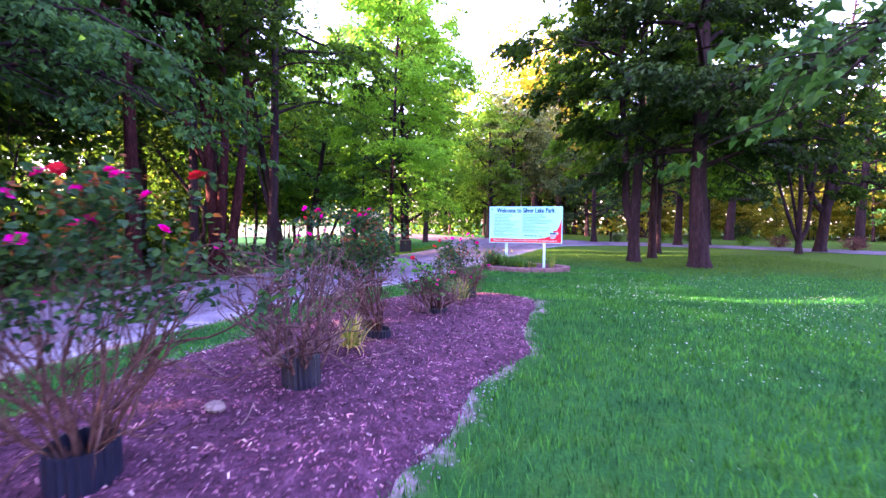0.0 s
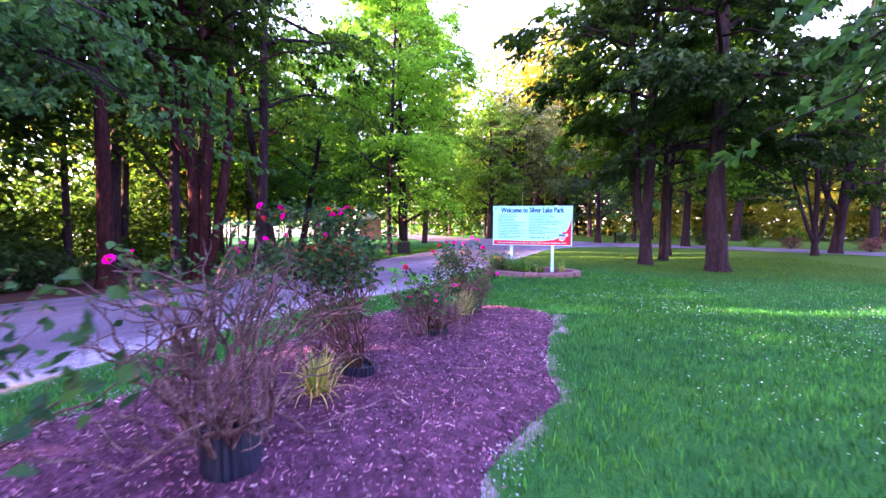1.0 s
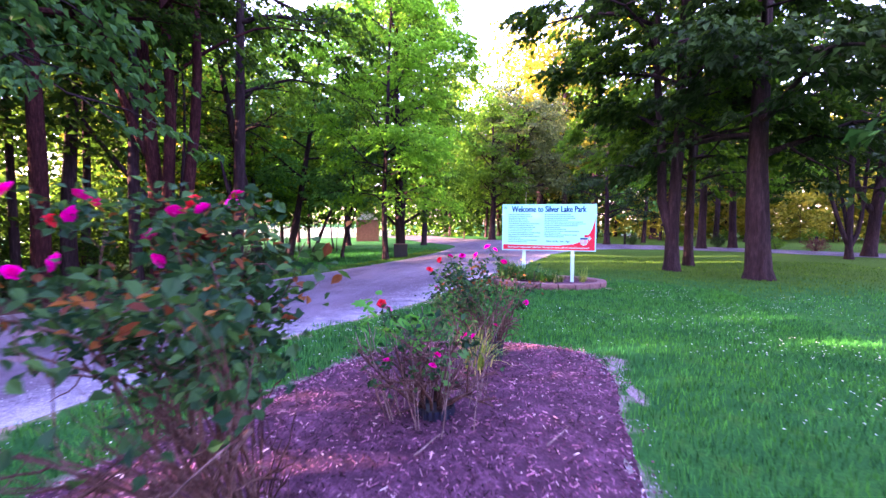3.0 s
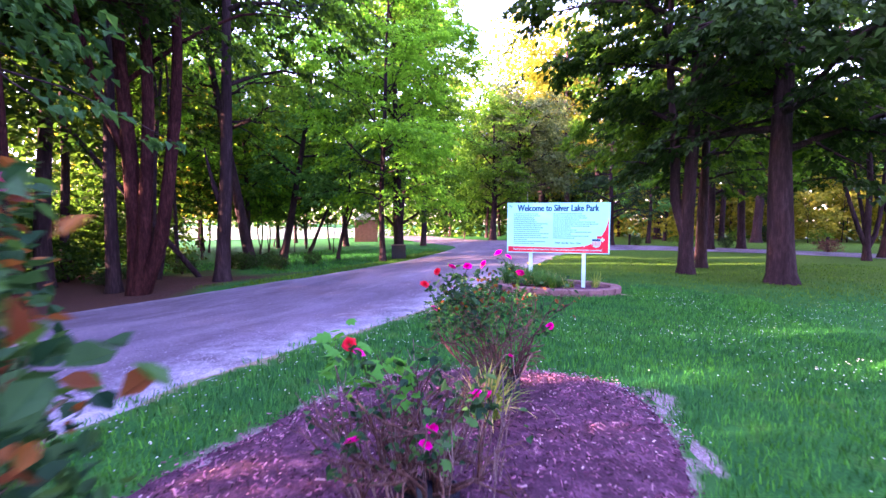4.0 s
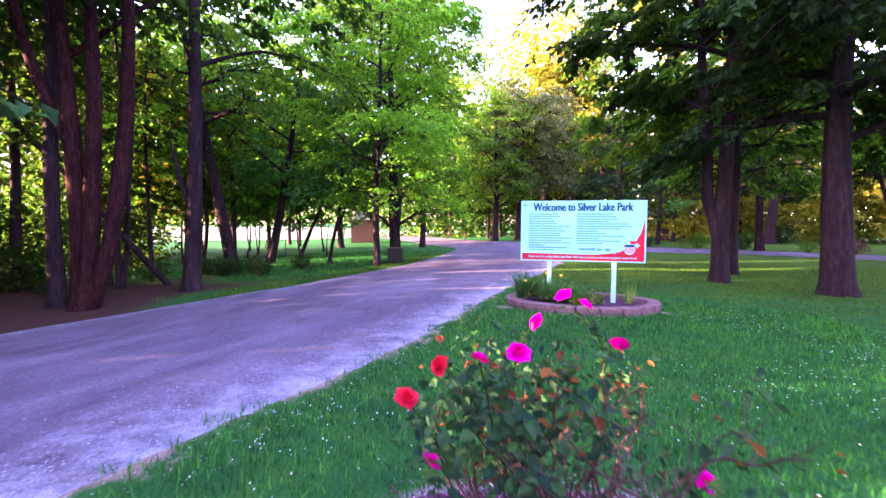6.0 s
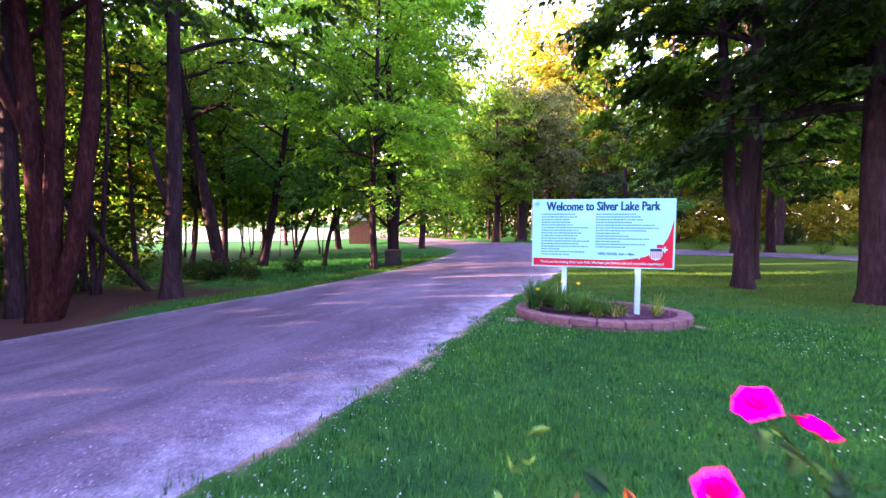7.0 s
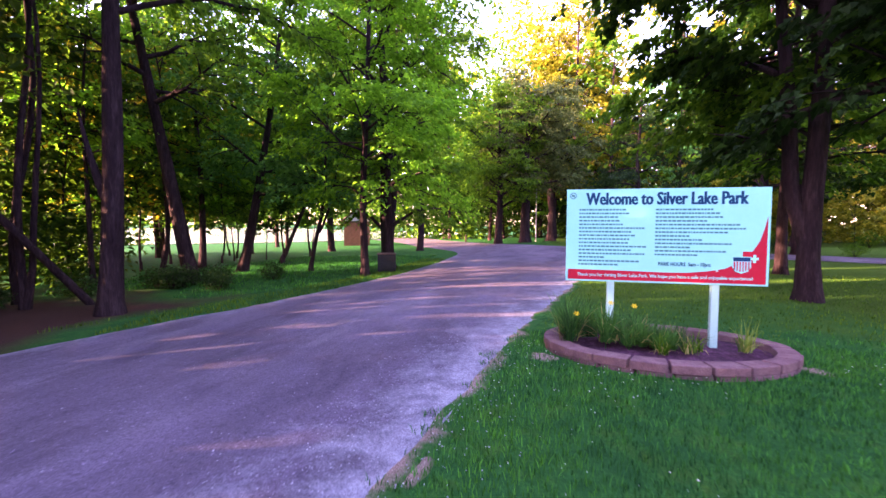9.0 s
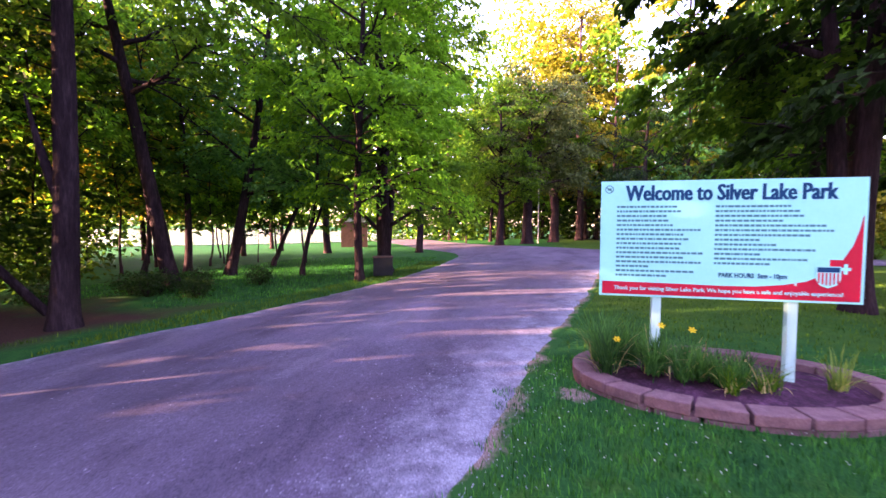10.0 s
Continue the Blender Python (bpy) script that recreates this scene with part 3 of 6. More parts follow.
def build_bed():
    rag = BED + np.stack([wobble(np.arange(len(BED)) * 0.4, 3.0, 0.06), wobble(np.arange(len(BED)) * 0.4, 4.0, 0.06)], 1)
    sp = bed_spine(rag)
    n, lay = len(rag), [0, 0.04, 0.1, 0.18, 0.28, 0.4, 0.55, 0.7, 0.85, 1.0]
    v = []
    for k in lay:
        p = rag + (sp - rag) * k
        d = np.linalg.norm((sp - rag) * k, axis=1)
        z = height(p[:, 0], p[:, 1]) + 0.004 + 0.08 * ease(d / 0.45)
        z += np.array([0.02 * noise.noise((a * 3, b * 3, 0)) * (k > 0) for a, b in p])
        v.append(np.stack([p[:, 0], p[:, 1], z], 1))
    i = (np.arange(len(lay) - 1)[:, None] * n + np.arange(n)[None]).ravel()
    j = (np.arange(len(lay) - 1)[:, None] * n + (np.arange(n)[None] + 1) % n).ravel()
    t = np.concatenate([np.stack([i, j, j + n], 1), np.stack([i, j + n, i + n], 1)])
    solo("flower_bed", raw_mesh("flower_bed", np.concatenate(v), t, M_MULCH, True), "mounded flower bed of dark purple-brown mulch in the lawn", "flower bed", kind="structure")
    # dry pale soil rim
    cen = BED.mean(axis=0)
    nxt, prv = np.roll(BED, -1, axis=0), np.roll(BED, 1, axis=0)
    tan = nxt - prv
    nor = np.stack([tan[:, 1], -tan[:, 0]], 1) / np.linalg.norm(tan, axis=1)[:, None]
    if ((BED - cen) * nor).sum() < 0:
        nor = -nor
    s = np.arange(len(BED)) * 0.35
    w = 0.2 + wobble(s, 8.0, 0.16)
    inn = BED - nor * 0.1
    out = BED + nor * w[:, None]
    inn, out = np.vstack([inn, inn[:1]]), np.vstack([out, out[:1]])
    solo("bed_rim", strip_mesh("bed_rim", inn, out, 6, 0.0, M_RIM, True, 0.04), "pale dry soil rim round the mulched bed", "soil", kind="structure")
    # pale grit along the rim
    rng = np.random.default_rng(12)
    q = rng.integers(0, len(BED), 3600)
    q = q[np.array([noise.noise((BED[i, 0] * 1.7, BED[i, 1] * 1.7, 2.0)) for i in q]) + rng.uniform(-0.25, 0.25, len(q)) > 0.08]
    off = rng.normal(0.03, 0.06, len(q))
    gx, gy = BED[q, 0] + nor[q, 0] * off + rng.normal(0, 0.06, len(q)), BED[q, 1] + nor[q, 1] * off + rng.normal(0, 0.06, len(q))
    solo("rim_grit", pebbles(rng, gx, gy, rng.uniform(0.003, 0.009, len(q)), 0.008, M_GRAVEL), "pale grit strewn along the rim of the bed", "grit", kind="stuff")
    bm = bmesh.new()
    bmesh.ops.create_icosphere(bm, subdivisions=2, radius=0.055)
    for v_ in bm.verts:
        v_.co = Vector((v_.co.x * 1.25, v_.co.y, v_.co.z * 0.6)) * (1 + 0.25 * noise.noise(v_.co * 22))
    me = bpy.data.meshes.new("stone")
    bm.to_mesh(me)
    bm.free()
    me.materials.append(M_DIRT)
    solo("stone", me, "pale weathered stone lying on the mulch", "stone", pose(STONE[0], STONE[1], 0.12, 8, 5, 30))
    # loose bark chips
    rng = np.random.default_rng(11)
    n = 27000
    x, y = rng.uniform(-2.7, 0.85, n), rng.uniform(-15.2, -6.9, n)
    ok = inside(BED, x, y)
    x, y = x[ok], y[ok]
    spill = rng.integers(0, len(BED), 900)
    x = np.concatenate([x, BED[spill, 0] + rng.normal(0, 0.07, 900)])
    y = np.concatenate([y, BED[spill, 1] + rng.normal(0, 0.07, 900)])
    n = len(x)
    ln_, wd, th = rng.uniform(0.004, 0.015, n) * rng.uniform(0.7, 1.9, n), rng.uniform(0.002, 0.006, n), rng.uniform(0.002, 0.006, n)
    base = np.array([(-1, -1, 0), (1, -0.7, 0), (0.8, 1, 0), (-0.9, 0.8, 0), (-0.8, -0.8, 1), (0.9, -0.6, 1), (0.7, 0.8, 1), (-0.8, 0.6, 1)], float)
    t0 = np.array([(4, 5, 6), (4, 6, 7), (0, 1, 5), (0, 5, 4), (1, 2, 6), (1, 6, 5), (2, 3, 7), (2, 7, 6), (3, 0, 4), (3, 4, 7)])
    c = base[None] * np.stack([ln_, wd, th], 1)[:, None]
    a, tl = rng.uniform(0, 6.28, n), rng.normal(0, 0.4, n)
    xx = c[..., 0] * np.cos(tl)[:, None] - c[..., 2] * np.sin(tl)[:, None]
    zz = c[..., 0] * np.sin(tl)[:, None] + c[..., 2] * np.cos(tl)[:, None]
    ca, sa_ = np.cos(a)[:, None], np.sin(a)[:, None]
    c = np.stack([xx * ca - c[..., 1] * sa_, xx * sa_ + c[..., 1] * ca, zz], -1)
    inb = inside(BED, x, y)
    z = height(x, y) + np.where(inb, bed_lift(x, y), 0.02) + rng.uniform(-0.004, 0.012, n)
    c += np.stack([x, y, z], 1)[:, None]
    solo("bark_chips", raw_mesh("bark_chips", c.reshape(-1, 3), (t0[None] + np.arange(n)[:, None, None] * 8).reshape(-1, 3), M_CHIP),
         "loose dyed bark chips covering the flower bed", "mulch", kind="stuff")


# ---- ring of blocks and sign ----
RING = (0.0, -0.1, 1.5, 1.06)
RING_Z = -0.285


def ring_block(a0, a1, z0, z1, inner, grow):
    """One curved concrete block of the planter ring."""
    cx, cy, rx, ry = RING
    bm = bmesh.new()
    rows = []
    for a in np.linspace(a0, a1, 4):
        o = (cx + (rx + grow) * math.cos(a), cy + (ry + grow) * math.sin(a))
        i = (cx + (rx - inner) * math.cos(a), cy + (ry - inner) * math.sin(a))
        rows.append([bm.verts.new((*o, z0)), bm.verts.new((*o, z1)), bm.verts.new((*i, z1)), bm.verts.new((*i, z0))])
    for p, q in zip(rows, rows[1:]):
        for k in range(4):
            bm.faces.new((p[k], q[k], q[(k + 1) % 4], p[(k + 1) % 4]))
    bm.faces.new(rows[0])
    bm.faces.new(rows[-1][::-1])
    bmesh.ops.recalc_face_normals(bm, faces=bm.faces[:])
    edges = [e for e in bm.edges if len(e.link_faces) == 2 and e.calc_face_angle(0) > 0.8]
    bmesh.ops.bevel(bm, geom=edges, offset=0.008, segments=1, affect="EDGES")
    return bm


def build_ring():
    rng = random.Random(4)
    ob = thing("planter_ring", "low oval ring of red-brown concrete edging blocks round the sign", "planter")
    for course, (z0, z1, n, off, grow) in enumerate([(RING_Z - 0.1, RING_Z + 0.095, 23, 0.0, -0.012), (RING_Z + 0.1, RING_Z + 0.2, 22, 0.14, 0.0)]):
        for k in range(n):
            gap = 0.006 + rng.random() * 0.006
            a0, a1 = 2 * math.pi * (k + off) / n + gap, 2 * math.pi * (k + 1 + off) / n - gap
            dz = rng.uniform(-0.004, 0.004)
            part("block", ring_block(a0, a1, z0, z1 + dz, 0.23 + rng.uniform(-0.015, 0.015), grow + rng.uniform(-0.008, 0.008)), M_BLOCK, ob)
    cx, cy, rx, ry = RING
    n = 48
    v = [(cx, cy, RING_Z + 0.15)]
    for k in (0.5, 0.9):
        for i in range(n):
            a = 2 * math.pi * i / n
            v.append((cx + (rx - 0.02) * k * math.cos(a), cy + (ry - 0.02) * k * math.sin(a), RING_Z + 0.14 - 0.03 * k + 0.02 * noise.noise((3 * math.cos(a), 3 * math.sin(a), k))))
    t = [(0, 1 + i, 1 + (i + 1) % n) for i in range(n)]
    for i in range(n):
        j = (i + 1) % n
        t += [(1 + i, 1 + n + i, 1 + n + j), (1 + i, 1 + n + j, 1 + j)]
    solo("planter_soil", raw_mesh("planter_soil", v, t, M_MULCH, True), "dark mulch filling the block ring", "soil", kind="structure")
    blob_patch("bare_soil", 1.5, -0.5, 0.22, 0.3, 9, M_SOIL, "dry reddish soil beside the block ring")
    blob_patch("bare_soil", -1.5, -0.72, 0.26, 0.3, 10, M_SOIL, "dry reddish soil beside the block ring")
    blob_patch("bare_soil", 0.74, -7.45, 0.24, 0.4, 14, M_RIM, "pale sandy bare patch beside the bed")
    blob_patch("bare_soil", 0.72, -8.35, 0.2, 0.5, 15, M_RIM, "pale sandy bare patch beside the bed")
    for i, (x, y, rx, ry) in enumerate(((-2.3, -3.5, 0.16, 0.34), (-2.7, -5.25, 0.2, 0.5), (-2.9, -7.2, 0.22, 0.3), (-2.34, -2.6, 0.18, 0.3))):
        blob_patch("bare_soil", x, y, rx, ry, 16 + i, M_SOIL, "bare reddish soil beside the drive")


SIGN_W, SIGN_H, SIGN_Z = 2.44, 1.24, 0.66     # an eight by four foot sheet


def text_bm(body, size, x, z, narrow, bold, align="LEFT", depth=0.0015, y=0.0):
    """Letters as a thin mesh on the sign's face, which looks to -y."""
    cu = bpy.data.curves.new("lettering", "FONT")
    cu.body, cu.size, cu.align_x, cu.extrude, cu.offset, cu.resolution_u = body, size, align, depth, bold, 2
    tmp = bpy.data.objects.new("lettering", cu)
    scene.collection.objects.link(tmp)
    me = bpy.data.meshes.new_from_object(tmp.evaluated_get(bpy.context.evaluated_depsgraph_get()))
    bpy.data.objects.remove(tmp)
    me.transform(pose(x, y, z, 90, 0, 0) @ Matrix.Diagonal((narrow, 1, 1, 1)))
    bm = bmesh.new()
    bm.from_mesh(me)
    bpy.data.meshes.remove(me)
    return bm


def word_parts(name, body, size, x, z, narrow, bold, y, mat, parent, label):
    """A line of lettering, each word a part."""
    def width(t):
        bm = text_bm(t, size, 0.0, 0.0, narrow, bold)
        w = max(v.co.x for v in bm.verts)
        bm.free()
        return w
    at = 0
    for word in body.split():
        at = body.index(word, at)
        start = width(body[:at] + "i") - width("i") if at else 0.0
        part(name, text_bm(word, size, x + start, z, narrow, bold, y=y), mat, parent, label)
        at += len(word)


def plate_bm(outline, y0, y1):
    """A flat plate from an outline in (x, z), from y0 (front) to y1."""
    bm = bmesh.new()
    f = [bm.verts.new((x, y0, z)) for x, z in outline]
    b = [bm.verts.new((x, y1, z)) for x, z in outline]
    bm.faces.new(f)
    bm.faces.new(b[::-1])
    for i in range(len(f)):
        j = (i + 1) % len(f)
        bm.faces.new((f[i], b[i], b[j], f[j]))
    bmesh.ops.recalc_face_normals(bm, faces=bm.faces[:])
    return bm


def build_sign():
    ob = thing("park_sign", "large white park welcome sign with red band on two white posts", "sign")
    w, h, z0 = SIGN_W, SIGN_H, SIGN_Z
    part("panel", box_bm((w, 0.02, h), (0, 0, z0 + h / 2), 0.003), M_WHITE, ob)
    for x in (-0.63, 0.64):
        part("post", box_bm((0.09, 0.09, 2.2), (x, 0.056, 0.75), 0.006), M_POST, ob)
        for z in (0.8, 1.72):
            b = box_bm((0.025, 0.008, 0.025), (x, -0.0135, z + 0.04), 0.003)
            part("bolt_head", b, M_POST, ob)
    X = lambda u: -w / 2 + u * w           # u, v: share of the panel from its upper left corner
    Z = lambda v: z0 + h - v * h
    # red band that sweeps up at the right
    top = [(0.012, 0.872), (0.3, 0.878), (0.5, 0.885), (0.62, 0.882), (0.72, 0.862), (0.8, 0.83), (0.87, 0.76), (0.92, 0.66), (0.955, 0.54), (0.975, 0.41), (0.986, 0.30)]
    low = [(0.988, 0.30), (0.988, 0.982), (0.012, 0.982)]
    part("red_band", plate_bm([(X(u), Z(v)) for u, v in top + low], -0.013, -0.0101), M_RED, ob, "red vinyl band")
    title = bmesh.new()
    for i in range(3):
        stroke = bpy.data.meshes.new("title")
        text_bm("Welcome to Silver Lake Park", 0.228, X(0.105) + 0.006 * (i - 1), Z(0.166), 0.71, 0.003, depth=0.0003, y=-0.0126 - 0.0003 * i).to_mesh(stroke)
        title.from_mesh(stroke)
        bpy.data.meshes.remove(stroke)
    part("title", title, M_NAVY, ob, "dark blue title lettering")
    word_parts("hours_word", "PARK HOURS  5am - 10pm", 0.066, X(0.478), Z(0.812), 0.82, 0.0015, -0.0135, M_NAVY, ob, "dark blue lettering")
    word_parts("thanks_word", "Thank you for visiting Silver Lake Park. We hope you have a safe and enjoyable experience!", 0.058, X(0.062), Z(0.942), 0.985, 0.001, -0.0155, M_WHITE, ob, "white lettering")
    # small print that cannot be read
    rng = random.Random(8)
    for u0, rows, lens in ((0.068, [0.222 + 0.0395 * i for i in range(16)], (0.24, 0.26, 0.19, 0.2, 0.22, 0.34, 0.27, 0.29, 0.26, 0.24, 0.34, 0.26, 0.34, 0.13, 0.31, 0.2)),
                           (0.46, [0.222 + 0.0395 * i for i in range(14)], (0.27, 0.29, 0.31, 0.24, 0.4, 0.43, 0.35, 0.17, 0.22, 0.36, 0.15, 0.33, 0.2, 0.0))):
        for v, ln_ in zip(rows, lens):
            if ln_ <= 0:
                continue
            bm, u = bmesh.new(), u0
            while u < u0 + ln_:
                wd = rng.uniform(0.006, 0.022)
                box_bm((wd * w, 0.0025, 0.0215), (X(u + wd / 2), -0.0112, Z(v)), 0, bm)
                u += wd + 0.004
            part("print_line", bm, M_INK, ob, "grey-blue line of small print")
    # two plain shields and a round pictogram
    sh = lambda cx, cz, a, b: [(cx - a, cz + b), (cx + a, cz + b), (cx + a, cz - 0.2 * b), (cx + 0.7 * a, cz - 0.72 * b), (cx, cz - b), (cx - 0.7 * a, cz - 0.72 * b), (cx - a, cz - 0.2 * b)]
    cx, cz = X(0.92), Z(0.735)
    part("emblem", plate_bm(sh(cx, cz, 0.1, 0.105), -0.0165, -0.0131), M_RED, ob, "red emblem with white cross")
    part("emblem", plate_bm(sh(cx, cz, 0.085, 0.09), -0.0185, -0.0167), M_RED, ob)
    bm = box_bm((0.09, 0.0015, 0.03), (cx + 0.03, -0.0195, cz + 0.015))
    part("emblem_cross", box_bm((0.03, 0.0015, 0.1), (cx + 0.03, -0.0198, cz + 0.015), 0, bm), M_WHITE, ob)
    cx, cz = X(0.874), Z(0.79)
    part("emblem", plate_bm(sh(cx, cz, 0.105, 0.108), -0.0225, -0.0202), M_WHITE, ob, "white emblem with stripes")
    part("emblem_top", plate_bm([(cx - 0.095, cz + 0.098), (cx + 0.095, cz + 0.098), (cx + 0.095, cz + 0.05), (cx - 0.095, cz + 0.05)], -0.024, -0.0226), M_NAVY, ob)
    for i in range(6):
        x = cx - 0.08 + 0.032 * i
        part("emblem_stripe", plate_bm([(x - 0.008, cz + 0.045), (x + 0.008, cz + 0.045), (x + 0.008, cz - 0.06 - 0.025 * (1 - abs(i - 2.5) / 2.5)), (x - 0.008, cz - 0.06 - 0.025 * (1 - abs(i - 2.5) / 2.5))], -0.024, -0.0226), M_RED, ob)
    bm = bmesh.new()
    cx, cz = X(0.034), Z(0.07)
    n = 28
    for k in range(n):
        a, b = 2 * math.pi * k / n, 2 * math.pi * (k + 1) / n
        q = [(cx + r * math.cos(t), -0.0125, cz + r * math.sin(t)) for r, t in ((0.043, a), (0.043, b), (0.035, b), (0.035, a))]
        bm.faces.new([bm.verts.new(p) for p in q])
    box_bm((0.075, 0.0015, 0.008), (0, 0, 0), 0, bm)
    bmesh.ops.transform(bm, matrix=pose(cx, -0.0125, cz, 0, 40, 0), verts=bm.verts[-8:])
    box_bm((0.04, 0.0015, 0.022), (cx, -0.0125, cz), 0, bm)
    part("pictogram", bm, M_INK, ob, "round grey pictogram")


# ---- trees ----
# rides added through the wood, cleared of leaves so that the low sun comes in: the offset y - SLANT * x of their
# middle, half their width, and the stretch in x over which their light comes to the ground
SLANT = math.tan(radians(270 - SUN_AZ))
CLIMB = math.tan(radians(SUN_UP)) * math.hypot(1, SLANT)
HOLLOW = (8.5, 24.0, -22.3, -14, 18)     # offsets, the reach in x, and the stretch in x lit where its light comes down
RIDES = ((-7.2, 0.36, 2.6, 7), (1.9, 0.3, -6, 0), (4.0, 0.45, 1, 14), (7.1, 0.42, -1, 9), (10.9, 0.4, 3, 12), (13.0, 0.9, -14, -4), (16.6, 1.0, -16, -4), (20.0, 0.9, -16, -5))


def limb_line(rng, start, way, length, rise, k=6, wob=0.12):
    p, out = np.array(start, float), []
    d = np.array(way, float)
    for i in range(k):
        out.append(p.copy())
        d = d + rng.normal(0, wob, 3) + np.array([0, 0, rise]) / k
        d /= np.linalg.norm(d)
        p = p + d * length / (k - 1)
    return np.array(out)


def spray_leaves(rng, nodes, leaves, leaf, leaf_w, reach, droop, per=26, tilt=0.34):
    """Leaves lying in flat, slightly drooping fans round the twigs' ends."""
    n = max(1, leaves // per)
    cen = np.array([q[0] for q in nodes])
    way = np.array([q[1] for q in nodes])
    w = np.array([q[2] for q in nodes]) * rng.uniform(0.1, 1.5, len(nodes)) ** 1.6
    pick = rng.choice(len(cen), n, p=w / w.sum())
    a = way[pick] + rng.normal(0, 0.55, n)
    c = cen[pick] + rng.normal(0, reach * 0.45, (n, 3)) * (1, 1, 0.55)
    size = reach * rng.uniform(0.5, 1.35, n)
    k = n * per
    u, v = rng.uniform(-0.7, 1.0, k), rng.normal(0, 0.42, k) * rng.uniform(0.5, 1.0, k)
    sz, aa = np.repeat(size, per), np.repeat(a, per)
    v *= 1.1 - 0.5 * np.abs(u)
    fall = np.repeat(rng.uniform(0.05, 0.9, n), per) * droop
    x, y = np.cos(aa) * u - np.sin(aa) * v, np.sin(aa) * u + np.cos(aa) * v
    z = -fall * (u + 0.5 * u * u + 0.6 * v * v) + rng.normal(0, 0.09, k)
    pts = np.repeat(c, per, axis=0) + np.stack([x, y, z], 1) * sz[:, None]
    lv, lt = leaf_arrays(rng, pts, leaf * 1.1, leaf * 1.1 * leaf_w, tilt, 0.3 + 0.4 * droop, aa + np.sign(v) * 0.6)
    return lv, lt


def tree_meshes(seed, diam, tall, base, spread, leaves, leaf=0.16, mat=None, bark=None, lean=(0, 0), limbs=14, rise=0.45, droop=0.2, clump=0.55, top=1.0, fork=None, leaf_w=0.66, up=0.4, twigs=True, sway=0.012, stems=(), boughs=(), light=False, at=None):
    """Trunk with limbs, and a crown of single leaves in fans on the twigs.
    stems: (dx, dy, height at which it leaves, lean x, lean y, share of the diameter, share of the height);
    boughs: (height at which it leaves, dx, dy, dz of its end, leaves); at: its place, to keep the open rides free of leaves."""
    rng = np.random.default_rng(seed)
    tb = Tubes()
    k = 14
    hs = np.linspace(0, 1, k) ** 1.1 * tall * 0.92
    ph = rng.uniform(0, 6.28, 4)
    q = hs / tall
    px = lean[0] * hs + sway * tall * (0.5 * np.sin(q * 5.0 + ph[0]) + 0.22 * np.sin(q * 13 + ph[1]))
    py = lean[1] * hs + sway * tall * (0.5 * np.sin(q * 5.0 + ph[2]) + 0.22 * np.sin(q * 13 + ph[3]))
    px, py = px - px[0], py - py[0]
    hs[0] = -0.25
    line = np.stack([px, py, hs], 1)
    line = np.vstack([line[0], [px[0], py[0], 0.05], [px[0] * .8 + px[1] * .2, py[0] * .8 + py[1] * .2, 0.3], line[1:]])
    frac = np.clip(line[:, 2] / (tall * 0.92), 0, 1)
    rad = diam / 2 * (1 - 0.84 * frac ** 0.95) * (1 + rng.normal(0, 0.025, len(line)))
    rad[0], rad[1], rad[2] = diam * 0.78, diam * 0.64, diam * 0.54
    tb.add(line, rad, 6 if light else 12, 0.18, seed)
    all_stems = [line]
    for dx, dy, h0, lx, ly, share, part_h in stems:
        hh = np.linspace(0, 1, 11) * tall * 0.92 * part_h
        s0 = np.array([np.interp(h0, line[:, 2], line[:, 0]), np.interp(h0, line[:, 2], line[:, 1])]) if h0 > 0.1 else np.zeros(2)
        out = 1 - np.exp(-hh / 0.9)
        sx = s0[0] + dx * out + lx * hh + 0.1 * np.sin(hh * 0.8 + seed) * out
        sy = s0[1] + dy * out + ly * hh + 0.1 * np.sin(hh * 0.7 + 2 * seed) * out
        st = np.stack([sx, sy, hh + (h0 - 0.35 if h0 > 0.1 else -0.2)], 1)
        r = diam * share / 2 * (1 - 0.84 * np.linspace(0, 1, 11))
        if h0 <= 0.1:
            r[0] *= 1.4
        tb.add(st, r, 10, 0.1 if h0 <= 0.1 else 0.0, seed + 3)
        if st[-1][2] > base:
            all_stems.append(st)
    nodes = []
    if fork:
        f = limb_line(rng, line[5], (math.cos(ph[0]) * fork, math.sin(ph[0]) * fork, 1), tall * 0.6, 0.5, 8, 0.06)
        tb.add(f, np.linspace(diam * 0.34, 0.03, 8), 9)
        all_stems.append(f)
    for i in range(limbs):
        stem = all_stems[i % len(all_stems)]
        hh = base + (tall * 0.9 - base) * ((i + rng.uniform(0.0, 0.9)) / limbs) ** 1.1
        hh = min(max(hh, stem[1][2] + 0.1), stem[-1][2])
        j = np.interp(hh, stem[:, 2], np.arange(len(stem)))
        i0 = min(int(j), len(stem) - 2)
        s = stem[i0] + (stem[i0 + 1] - stem[i0]) * (j - i0)
        a = i * 2.4 + rng.uniform(-0.5, 0.5)
        q = (hh - base) / max(tall - base, 0.1)
        wide = (0.72 + 0.55 * q if q < 0.4 else 0.94 * (1 - ((q - 0.4) / 0.62) ** 2 * 0.85)) * top + (1 - top) * (1 - q)
        ln_ = spread * max(0.18, wide) * rng.uniform(0.75, 1.15)
        l = limb_line(rng, s, (math.cos(a), math.sin(a), up + 0.6 * q * top), ln_, rise - droop, 6, 0.16)
        r0 = max(0.018, diam * 0.19 * (1 - 0.6 * q))
        tb.add(l, np.linspace(r0, 0.008, 6), 4 if light else 6)
        nodes += [(l[m], a, 0.5 + ln_ / spread) for m in (3, 4, 5)]
